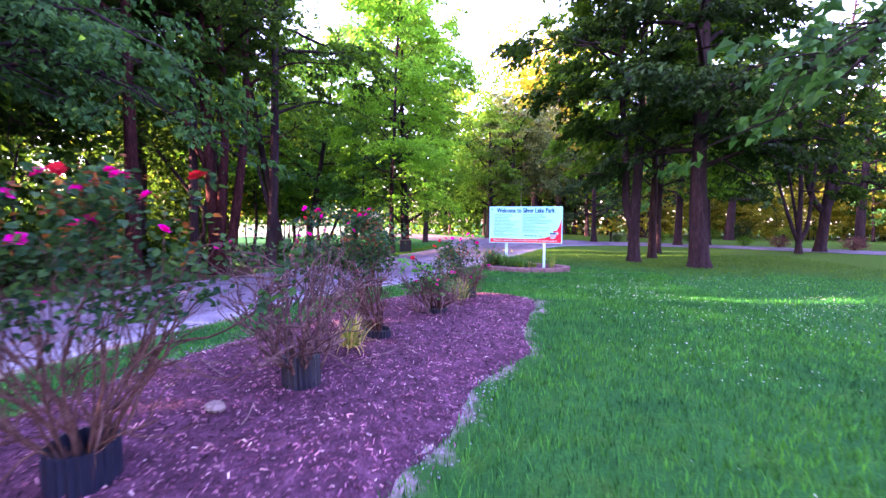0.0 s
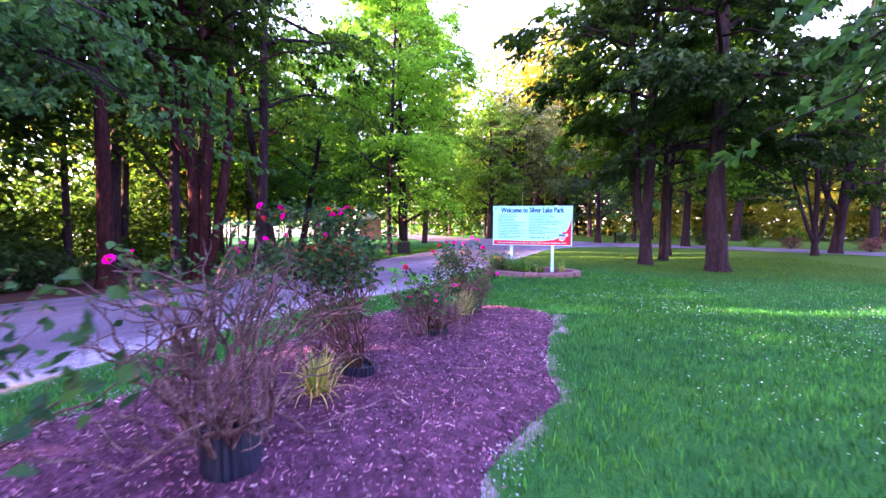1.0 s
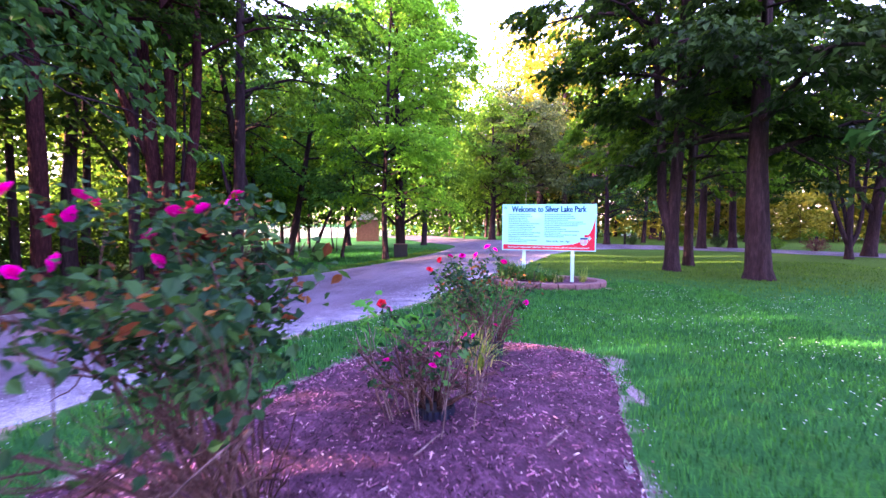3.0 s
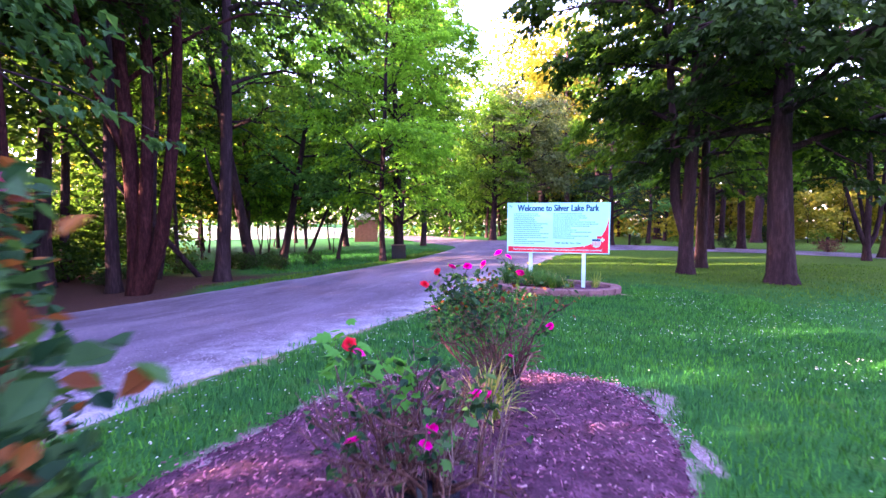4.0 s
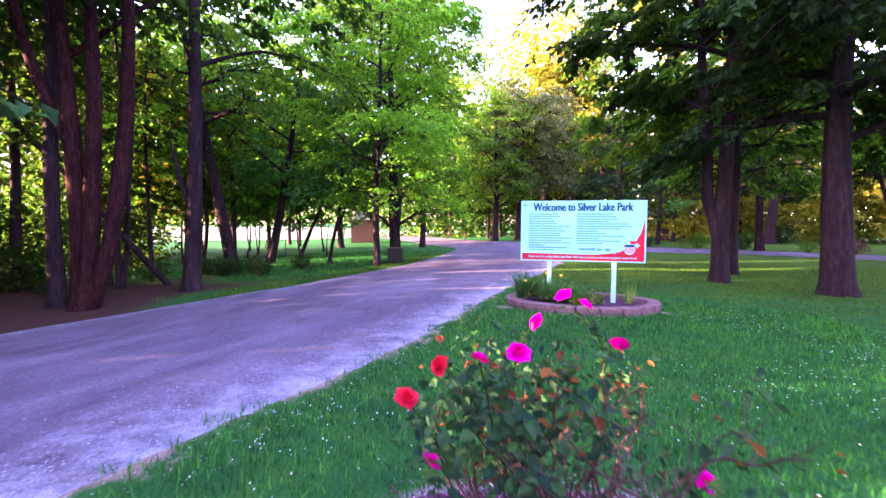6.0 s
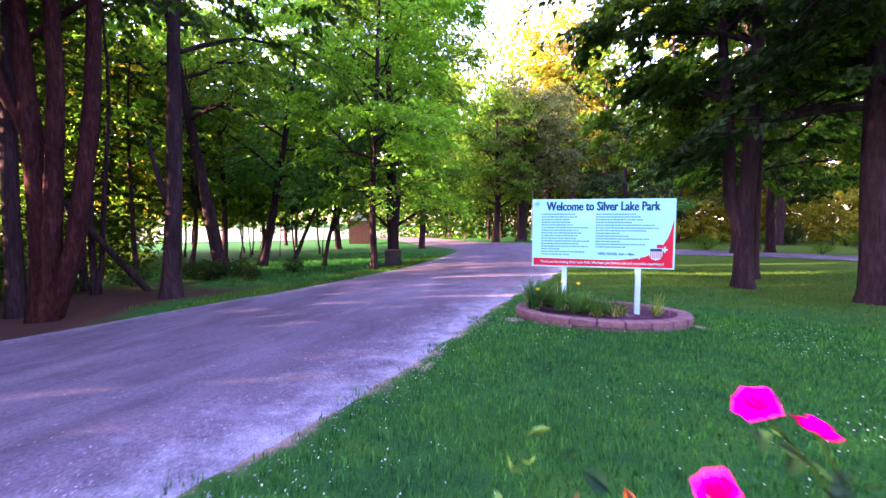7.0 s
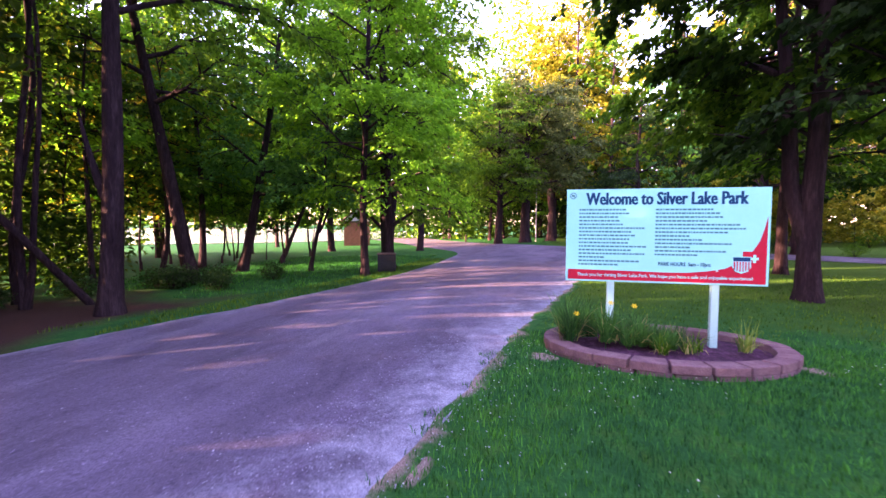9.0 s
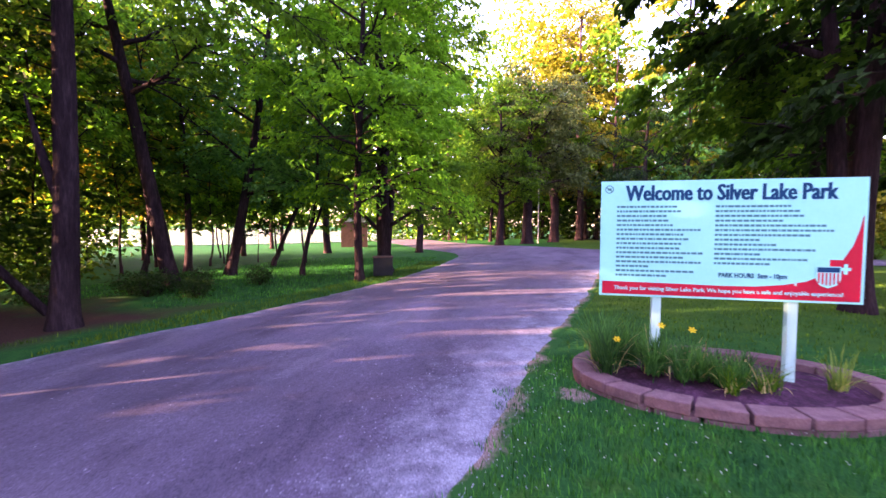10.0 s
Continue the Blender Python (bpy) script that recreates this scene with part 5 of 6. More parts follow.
def build_far_wood():
    """The wood that closes the view all round, too far to tell its trees apart."""
    rng = np.random.default_rng(90)
    west = [(-20, -44), (-25, -22), (-27, -8), (-30, 6)]
    # dark belts carry shade in their leaf colour, yellow ones carry sunlight
    for line, depth, n, low, high, leaf, mat, gaps, lb in (
            (west, 2.6, 17000, 0.2, 20, 0.6, M_LEAF_SHADE, True, "dark green foliage deep in the wood"),
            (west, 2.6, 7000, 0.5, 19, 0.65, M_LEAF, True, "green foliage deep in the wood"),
            ([(-15, -26), (-18, -14), (-19.5, -6), (-19.8, 4.5)], 1.3, 25000, 1.6, 17, 0.43, M_LEAF_SHADE, True, "dark green foliage between the trunks of the wood"),
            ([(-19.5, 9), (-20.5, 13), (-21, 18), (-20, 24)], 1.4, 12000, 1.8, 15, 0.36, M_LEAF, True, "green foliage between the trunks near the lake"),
            ([(-22, -30), (-23, -14), (-24, -2), (-24.5, 9)], 1.6, 6000, 0.0, 4.2, 0.42, M_LEAF_SHADE, True, "dark undergrowth deep in the wood"),
            ([(-17.6, -9), (-18.3, -3), (-18.4, 3), (-19.6, 8.4)], 0.7, 9500, 0.0, 2.9, 0.29, M_LEAF_SHADE, False, "dark leafy undergrowth between the trunks of the wood"),
            ([(-21.4, 5.5), (-21.7, 9), (-22, 12), (-23, 17)], 1.1, 12000, 2.4, 12, 0.36, M_LEAF_SUNLIT, True, "sunlit yellow-green foliage deep in the wood"),
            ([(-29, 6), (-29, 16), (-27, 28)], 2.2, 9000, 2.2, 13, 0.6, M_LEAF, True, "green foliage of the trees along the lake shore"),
            ([(-28, 6), (-28, 16), (-26, 28)], 2.2, 9000, 3.6, 14, 0.5, M_LEAF_SUNLIT, True, "sunlit yellow-green foliage along the lake shore"),
            ([(-25.5, 5), (-26, 9), (-26, 13)], 1.2, 5000, 0.0, 3.2, 0.35, M_LEAF_SHADE, True, "dark low undergrowth along the lake shore"),
            # out of view, added to stop sun reaching the bed's edge
            ([(-15.0, -15.7), (-15.0, -14.6), (-15.1, -13.7)], 0.3, 1800, 1.8, 4.0, 0.3, M_LEAF_SHADE, False, "unseen low dark green foliage added to keep the sun off the bed"),
            ([(-19.8, 3.5), (-20.0, 5.0), (-20.2, 6.4)], 0.7, 5000, 1.0, 13, 0.36, M_LEAF_SHADE, False, "dark green foliage behind the leaning dead tree"),
            ([(-40, 3), (-38, 9), (-35, 14), (-31, 18)], 1.8, 11000, 0.0, 19, 0.6, M_LEAF_SHADE, False, "dark green trees on the near shore of the lake"),
            # added out of sight to hold the sun off the near mulch
            ([(-12.6, -28), (-13.2, -20), (-13.4, -12)], 1.2, 11000, 1.0, 12, 0.42, M_LEAF_SHADE, True, "unseen dark green foliage added beside the drive to shade the bed"),
            ([(-13.6, -8), (-14.4, -3), (-14.7, 1.8)], 0.8, 13500, 4.2, 14, 0.33, M_LEAF_SHADE, True, "dark green foliage over the edge of the wood"),
            ([(-26, 26), (-27, 34), (-28, 46), (-36, 66)], 2.4, 12000, 5.0, 16, 0.7, M_LEAF, True, "green boughs of the trees along the lake shore"),
            ([(-34, 66), (-18, 62), (-6, 57), (6, 59)], 2.5, 9000, 0.0, 9, 0.7, M_LEAF_SHADE, False, "dark undergrowth beyond the bend of the drive"),
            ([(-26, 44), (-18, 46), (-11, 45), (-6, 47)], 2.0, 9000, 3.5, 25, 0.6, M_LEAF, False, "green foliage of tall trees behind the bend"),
            ([(-7, 53), (0, 55), (6, 54)], 2.2, 15000, 5.0, 33, 0.65, M_LEAF_SUNLIT, False, "golden-green foliage of tall trees beyond the fork"),
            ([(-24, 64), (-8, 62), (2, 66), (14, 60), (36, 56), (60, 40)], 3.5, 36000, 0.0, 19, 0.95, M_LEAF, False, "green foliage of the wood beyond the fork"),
            ([(8, 56), (24, 54), (46, 45)], 3.0, 15000, 0.0, 18, 0.8, M_LEAF_SUNLIT, False, "sunlit yellow-green foliage beyond the far lawn"),
            # unseen side of the wood, added to complete the ring
            ([(60, 40), (58, 10), (50, -20), (30, -46), (0, -52), (-20, -44)], 3.0, 8000, 0.0, 18, 1.7, M_LEAF_SHADE, False, "unseen dark green foliage added to close the wood behind the lawn")):
        v, t = wood_belt(rng, line, depth, n, low, high, leaf, gaps)
        solo("far_wood", raw_mesh("far_wood", v, t, mat), lb, "woodland", kind="stuff")
    # the far shore
    n = 5000
    a, r = rng.uniform(1.9, 3.0, n), rng.uniform(270, 380, n)
    p = np.stack([r * np.cos(a), r * np.sin(a), 24 * rng.uniform(0, 1, n) ** 0.8], 1)
    v, t = leaf_arrays(rng, p, 4.5, 3.0, 0.6, 0.2)
    solo("far_wood", raw_mesh("far_wood", v, t, M_LEAF), "green belt of woodland across the lake", "woodland", kind="stuff")


# ---- roses ----
def petal_mesh(seed, mat):
    rng = np.random.default_rng(seed)
    V, T, n = [], [], 0
    for ring, (cnt, r, up, ln_) in enumerate([(5, 0.012, 0.9, 0.6), (6, 0.02, 0.55, 0.85), (7, 0.026, 0.12, 1.0)]):
        for k in range(cnt):
            a = 2 * math.pi * (k + 0.5 * ring) / cnt + rng.normal(0, 0.15)
            d, s = np.array([math.cos(a), math.sin(a), 0]), np.array([-math.sin(a), math.cos(a), 0])
            L, W = 0.032 * ln_ * rng.uniform(0.85, 1.15), 0.024 * ln_
            z = np.array([0, 0, 1.0])
            pts = [d * 0.004, d * (L * 0.55) * (1 - up * .5) + s * W * 0.75 + z * L * (up * .75 + .08), d * L * (1 - up * 0.75) + z * L * (up + 0.02), d * (L * 0.55) * (1 - up * .5) - s * W * 0.75 + z * L * (up * .75 + .08), d * (L * 0.6) * (1 - up * .5) + z * L * (up * .6 - 0.03)]
            V += pts
            T += [(n, n + 1, n + 4), (n + 1, n + 2, n + 4), (n + 2, n + 3, n + 4), (n + 3, n, n + 4)]
            n += 5
    return raw_mesh("bloom", np.array(V), np.array(T), mat, True)


def rose_bush(x, y, seed, tall, spread, canes, leaves, blooms, bare, low=0.45, label="", tilt=(0, 0), side=(0.0, 0.0), shoots=0, placed=(), girth=1.0, trim=None):
    """Canes that fork upwards, leaves on the upper part, blooms at the tips."""
    rng = np.random.default_rng(seed)
    ob = thing("rose_bush", label, "rose bush", pose(x, y, float(height(x, y)) + 0.1, 0, 0, 0), "rose bushes in the bed")
    tips, nodes, canes_made = [], [], []

    def grow(tb, p, d, ln_, r, depth):
        k = 5
        l = limb_line(rng, p, d, ln_, 0.1, k, 0.24 if girth > 1 else 0.18)
        tb.add(l, np.linspace(r, r * 0.6, k), 5 if depth < 2 else 4)
        for q in l[1:]:
            nodes.append((q, depth))
        if depth >= 3 or ln_ < 0.05:
            tips.append(l[-1])
            return
        for _ in range(2 if rng.random() < (0.35 if bare else 0.6) else 3):
            dd = (l[-1] - l[-2])
            dd = dd / np.linalg.norm(dd) + rng.normal(0, 0.3 if girth > 1 else 0.45, 3) + np.array([0, 0, 0.08])
            grow(tb, l[rng.integers(2 if girth > 1 else 1, k)], dd / np.linalg.norm(dd), ln_ * rng.uniform(0.5, 0.85), r * 0.62, depth + 1)
    for c in range(canes):
        a = 2 * math.pi * c / canes + rng.uniform(-0.3, 0.3)
        out = rng.uniform(0.1, 1.0) * spread / tall * 1.5
        d = np.array([math.cos(a) * out, math.sin(a) * out, 1.0])
        p0 = np.array([math.cos(a) * 0.07, math.sin(a) * 0.07, 0.02])
        canes_made.append(Tubes())
        grow(canes_made[-1], p0, d / np.linalg.norm(d), tall * rng.uniform(0.38, 0.55), girth * rng.uniform(0.008, 0.0135), 0)
    # keep the bush to its own height and width
    f = tall / np.percentile([q[2] for q in tips], 96)
    g = min(1.0, spread / np.percentile([math.hypot(q[0], q[1]) for q in tips], 92))

    def fit_in(p):
        p = np.array(p, float) * (g, g, f)
        p[..., 2] = np.where(p[..., 2] > tall, tall + (p[..., 2] - tall) * 0.25, p[..., 2])
        p[..., 0] += tilt[0] * p[..., 2]
        p[..., 1] += tilt[1] * p[..., 2]
        if trim:
            s = p[..., 0] * trim[0] + p[..., 1] * trim[1]
            back = np.maximum(s - trim[2], 0) * 0.8
            p[..., 0] -= back * trim[0]
            p[..., 1] -= back * trim[1]
        return p
    for tb in canes_made:
        tb.v = [fit_in(v) for v in tb.v]
        part_mesh("cane", tb.mesh("cane", M_DEAD_CANE if girth > 1 else M_CANE), ob)
    tips = [fit_in(q) for q in tips]
    nodes = [(fit_in(q), d) for q, d in nodes]
    cand = np.array([q for q, d in nodes if d >= 1 and q[2] > tall * low] + [q for q in tips if q[2] > tall * low])
    if leaves:
        w = (cand[:, 2] / tall) ** 2.2 * np.exp(2.2 * (cand[:, 0] * side[0] + cand[:, 1] * side[1]) / spread)
        pick = rng.choice(len(cand), leaves, p=w / w.sum())
        pts = cand[pick] + rng.normal(0, 0.045, (leaves, 3))
        v, t = oval_leaves(rng, pts, 0.05, 0.034)
        part_mesh("foliage", raw_mesh("foliage", v, t, M_ROSE_LEAF), ob, "glossy dark green leaves")
    if leaves > 500:
        top = cand[np.argsort(-cand[:, 2])[:len(cand) // 3]]
        pts = top[rng.integers(0, len(top), leaves // 9)] + rng.normal(0, 0.05, (leaves // 9, 3))
        v, t = oval_leaves(rng, pts, 0.042, 0.026)
        part_mesh("new_leaves", raw_mesh("new_leaves", v, t, M_NEW_LEAF), ob, "reddish new leaves")
    for _ in range(shoots):
        a, r = rng.uniform(0, 6.28), spread * rng.uniform(0.1, 0.95)
        tb = Tubes()
        l = limb_line(rng, (r * 0.75 * math.cos(a), r * 0.75 * math.sin(a), -0.02), (0.25 * math.cos(a), 0.25 * math.sin(a), 1), tall * rng.uniform(0.45, 1.05), 0.15, 5, 0.09)
        tb.add(l, np.linspace(0.005, 0.0025, 5), 5)
        for q in l[2:4]:
            tb.add(limb_line(rng, q, (rng.normal(0, 0.6), rng.normal(0, 0.6), 0.8), tall * rng.uniform(0.1, 0.25), 0.1, 3, 0.1), [0.003, 0.0025, 0.002], 4)
        part_mesh("shoot", tb.mesh("shoot", M_SHOOT), ob, "pale dead shoot")
    foot = np.array([x, y, float(height(x, y)) + 0.1])
    for p in placed:
        q = np.array(p) - foot
        near = min((n for n, _ in nodes if n[2] < q[2] - 0.04), key=lambda n: np.linalg.norm(n - q))
        tb = Tubes()
        tb.add([near, (near + q) / 2 + (0, 0, 0.02), q], [0.003, 0.0024, 0.002], 5)
        part_mesh("flower_stalk", tb.mesh("flower_stalk", M_LEAF_SHADE), ob, "green flower stalk")
        along = near + (q - near) * rng.uniform(0.1, 0.92, (10, 1)) + rng.normal(0, 0.022, (10, 3))
        lv, lt = oval_leaves(rng, along, 0.045, 0.03)
        part_mesh("stalk_leaves", raw_mesh("stalk_leaves", lv, lt, M_ROSE_LEAF), ob)
        bl = part_mesh("bloom", BLOOMS[int(rng.integers(0, 6)) if rng.random() < 0.75 else 6], ob)
        bl.matrix_basis = pose(*q, rng.uniform(-60, 60), rng.uniform(-60, 60), rng.uniform(0, 360)) @ Matrix.Scale(rng.uniform(0.85, 1.3), 4)
    order = sorted(tips, key=lambda q: -(q[2] + 0.45 * (q[0] * side[0] + q[1] * side[1]) + rng.normal(0, 0.12 * tall)))
    if trim:
        order = [q for q in order if q[0] * trim[0] + q[1] * trim[1] < trim[2] - 0.1]
    for i in range(min(blooms, len(order))):
        q = order[i] + np.array([0, 0, 0.02])
        b = part_mesh("bloom", BLOOMS[int(rng.integers(0, 6)) if rng.random() < 0.74 else 6 + int(rng.integers(0, 3))], ob)
        b.matrix_basis = pose(*q, rng.uniform(-50, 50), rng.uniform(-50, 50), rng.uniform(0, 360)) @ Matrix.Scale(rng.uniform(0.9, 1.5), 4)
    return ob


def pipe_pot(x, y, r, h, turn):
    """A length of black corrugated pipe that sleeves the foot of a bush."""
    n, bm = 44, bmesh.new()
    rows = []
    for z, k in ((-0.03, 1.0), (h * 0.96, 0.99), (h, 0.985), (h, 0.93), (h * 0.5, 0.9)):
        rows.append([bm.verts.new((r * k * (1 + (0.055 if i % 2 else -0.05)) * math.cos(2 * math.pi * i / n), r * k * (1 + (0.055 if i % 2 else -0.05)) * math.sin(2 * math.pi * i / n), z)) for i in range(n)])
    for p, q in zip(rows, rows[1:]):
        for i in range(n):
            bm.faces.new((p[i], p[(i + 1) % n], q[(i + 1) % n], q[i]))
    bm.faces.new(rows[-1])
    me = bpy.data.meshes.new("pipe_pot")
    bm.to_mesh(me)
    bm.free()
    me.materials.append(M_POT)
    solo("plant_collar", me, "black ribbed plastic collar round the foot of a rose bush", "plant collar", pose(x, y, float(height(x, y)) + 0.07, rnd_tilt.uniform(-4, 4), rnd_tilt.uniform(-4, 4), turn), "collars in the bed")


rnd_tilt = random.Random(2)


def strap_tuft(name, label, x, y, z, seed, n, ln_, mat, dry=0, category="plant", wide=0.014):
    """A tuft of arching strap leaves."""
    rng = np.random.default_rng(seed)
    ob = thing(name, label, category, pose(x, y, z), "")
    for nm, cnt, m, sp in (("leaves", n, mat, 1.0), ("dry_leaves", dry, M_STRAW, 1.4)):
        if not cnt:
            continue
        a, lean_ = rng.uniform(0, 6.28, cnt), rng.uniform(0.15, 0.9, cnt) * sp
        L = ln_ * rng.uniform(0.6, 1.15, cnt)
        k = 6
        s = np.linspace(0, 1, k)
        th = np.clip(lean_, 0, 1.5)[:, None] * (0.4 + 1.5 * s[None])
        stepx, stepz = np.sin(th) * L[:, None] / k, np.cos(th) * L[:, None] / k
        r, zz = np.cumsum(stepx, 1), np.maximum(np.cumsum(stepz, 1), 0.01)
        c = np.stack([r * np.cos(a)[:, None], r * np.sin(a)[:, None], zz], -1) + (rng.normal(0, 0.035, (cnt, 1, 3)) * (1, 1, 0))
        side = np.stack([-np.sin(a), np.cos(a), np.zeros(cnt)], -1)[:, None] * (wide * np.sqrt(np.clip(1 - s, 0.02, 1)))[None, :, None] * 0.5
        v = np.stack([c - side, c + side], 2).reshape(-1, 3)
        b = (np.arange(cnt)[:, None] * k * 2 + np.arange(k - 1)[None] * 2).ravel()
        t = np.concatenate([np.stack([b, b + 1, b + 3], 1), np.stack([b, b + 3, b + 2], 1)])
        part_mesh(nm, raw_mesh(nm, v, t, m), ob, "straw-coloured dry leaves" if nm == "dry_leaves" else "")
    return ob


def sprout(x, y, tall, seed, leaves, size, label, mat=None, low=3):
    """A thin shoot with a few broad leaves."""
    rng = np.random.default_rng(seed)
    ob = thing("self_sown_vine", label, "weed", pose(x, y, 0.08))
    tb, pts = Tubes(), []
    for i in range(3):
        l = limb_line(rng, (0, 0, 0), (rng.normal(0, 0.25), rng.normal(0, 0.25), 1), tall * rng.uniform(0.8, 1.0), 0.1, 7, 0.08)
        tb.add(l, np.linspace(0.005, 0.002, 7), 5)
        pts += list(l[low:])
    part_mesh("stem", tb.mesh("stem", M_CANE), ob)
    lobes = [(0.0, 0.0), (0.3, 0.12), (0.52, 0.42), (0.34, 0.44), (0.42, 0.8), (0.2, 0.72), (0.0, 1.1), (-0.2, 0.72), (-0.42, 0.8), (-0.34, 0.44), (-0.52, 0.42), (-0.3, 0.12)]
    v = [(0.0, 0.42, 0.06)] + [(u, w, -0.08 * abs(u) - 0.05 * w * w) for u, w in lobes]
    me = raw_mesh("leaf", np.array(v) * size, [(0, 1 + i, 1 + (i + 1) % 12) for i in range(12)], mat or M_VINE, True)
    for i in range(leaves):
        q = pts[i % len(pts)] + rng.normal(0, 0.045, 3)
        lf = part_mesh("leaf", me, ob)
        lf.matrix_basis = pose(*q, rng.uniform(-40, 35), rng.uniform(-35, 35), rng.uniform(0, 360)) @ Matrix.Scale(rng.uniform(0.6, 1.2), 4)


def build_roses():
    global BLOOMS
    BLOOMS = [petal_mesh(i, M_PETAL) for i in range(6)] + [petal_mesh(10 + i, M_PETAL_RED) for i in range(3)]
    rose_bush(-1.28, -13.64, 31, 1.42, 0.72, 24, 2100, 30, 0, 0.55, "leafy rose bush with magenta blooms and bare lower canes")
    rose_bush(-0.97, -12.22, 32, 1.14, 0.8, 20, 230, 2, 1, 0.72, "mostly bare rose bush with crooked dead canes and one leafy shoot", tilt=(-0.08, 0.0), side=(-1.6, 1.3), girth=1.45,
              placed=((-1.36, -11.62, 1.2), (-1.3, -11.75, 1.16)))
    rose_bush(-0.94, -10.74, 33, 1.27, 0.76, 30, 2500, 6, 0, 0.55, "full rose bush crowned with magenta and orange-red blooms", tilt=(-0.29, -0.07), trim=(0.517, 0.856, -0.02),
              placed=((-1.64, -11.05, 1.47), (-1.78, -10.83, 1.37), (-1.49, -10.96, 1.39), (-1.37, -11.1, 1.24), (-1.56, -11.1, 1.2), (-1.24, -10.69, 1.45), (-1.17, -10.57, 1.44), (-1.08, -10.65, 1.47), (-1.18, -10.94, 1.32), (-1.12, -10.98, 1.24)))
    rose_bush(-0.68, -9.26, 34, 0.66, 0.6, 16, 260, 0, 1, 0.3, "low twiggy rose bush with pale dead shoots and a few blooms", tilt=(0.0, -0.25), shoots=50,
              placed=((-0.95, -9.49, 0.85), (-0.9, -9.51, 0.82), (-0.58, -9.6, 0.51), (-0.56, -9.58, 0.57), (-0.41, -9.44, 0.66), (-0.36, -9.42, 0.66), (-0.82, -9.74, 0.56)))
    rose_bush(-0.47, -7.92, 35, 0.84, 0.5, 24, 800, 0, 0, 0.5, "rose bush with magenta blooms at the tip of the bed", tilt=(-0.1, 0.0), side=(-0.4, 0.1),
              placed=((-0.54, -7.6, 1.13), (-0.46, -7.61, 1.1), (-0.64, -7.74, 1.05), (-0.87, -8.3, 1.04), (-0.76, -8.35, 1.08), (-0.96, -8.32, 0.95), (-0.67, -8.27, 1.08), (-0.89, -8.32, 0.79), (-0.35, -7.77, 0.99), (-0.12, -7.95, 0.63), (-0.39, -8.1, 0.43)))
    sprout(-0.95, -9.36, 0.78, 44, 40, 0.09, "bright green self-sown vine with broad leaves in the bed", low=5)
    sprout(-0.62, -9.3, 0.5, 45, 14, 0.075, "small self-sown plant with broad teal leaves in the bed", M_LEAF_COOL)
    for x, y, r, h, tn in ((-1.25, -13.66, 0.145, 0.22, 0), (-0.96, -12.24, 0.14, 0.24, 10), (-0.93, -10.76, 0.13, 0.1, 20), (-0.64, -9.3, 0.13, 0.08, 30), (-0.47, -7.94, 0.13, 0.2, 40)):
        pipe_pot(x, y, r, h, tn)
    strap_tuft("daylily", "daylily tuft with yellowing strap leaves in the mulch", -0.98, -11.35, 0.09, 41, 60, 0.36, M_LILY, 70, "daylily")
    strap_tuft("daylily", "green daylily tuft with dry leaves in the mulch", -0.5, -8.44, 0.09, 42, 110, 0.38, M_LILY, 50, "daylily")


def build_twigs():
    rng = np.random.default_rng(77)
    for x, y, a, ln_ in ((-0.75, -11.75, 0.6, 0.42), (-0.3, -11.35, 2.4, 0.3), (-0.15, -10.5, 0.2, 0.26), (-0.6, -9.9, 1.2, 0.3), (-1.6, -12.3, 2.8, 0.4), (0.1, -9.6, 0.9, 0.22), (-0.05, -8.3, 2.0, 0.2), (-0.9, -13.0, 1.7, 0.3)):
        z = float(height(x, y) + bed_lift(x, y)) + 0.012
        l = limb_line(rng, (0, 0, 0), (math.cos(a), math.sin(a), 0.03), ln_, 0.0, 5, 0.08)
        l[:, 2] = np.abs(l[:, 2])
        tb = Tubes()
        tb.add(l, np.linspace(0.006, 0.003, 5), 6)
        solo("fallen_twig", tb.mesh("fallen_twig", M_SHOOT), "thin pale fallen twig lying on the mulch", "twig", pose(x, y, z), "twigs on the mulch")


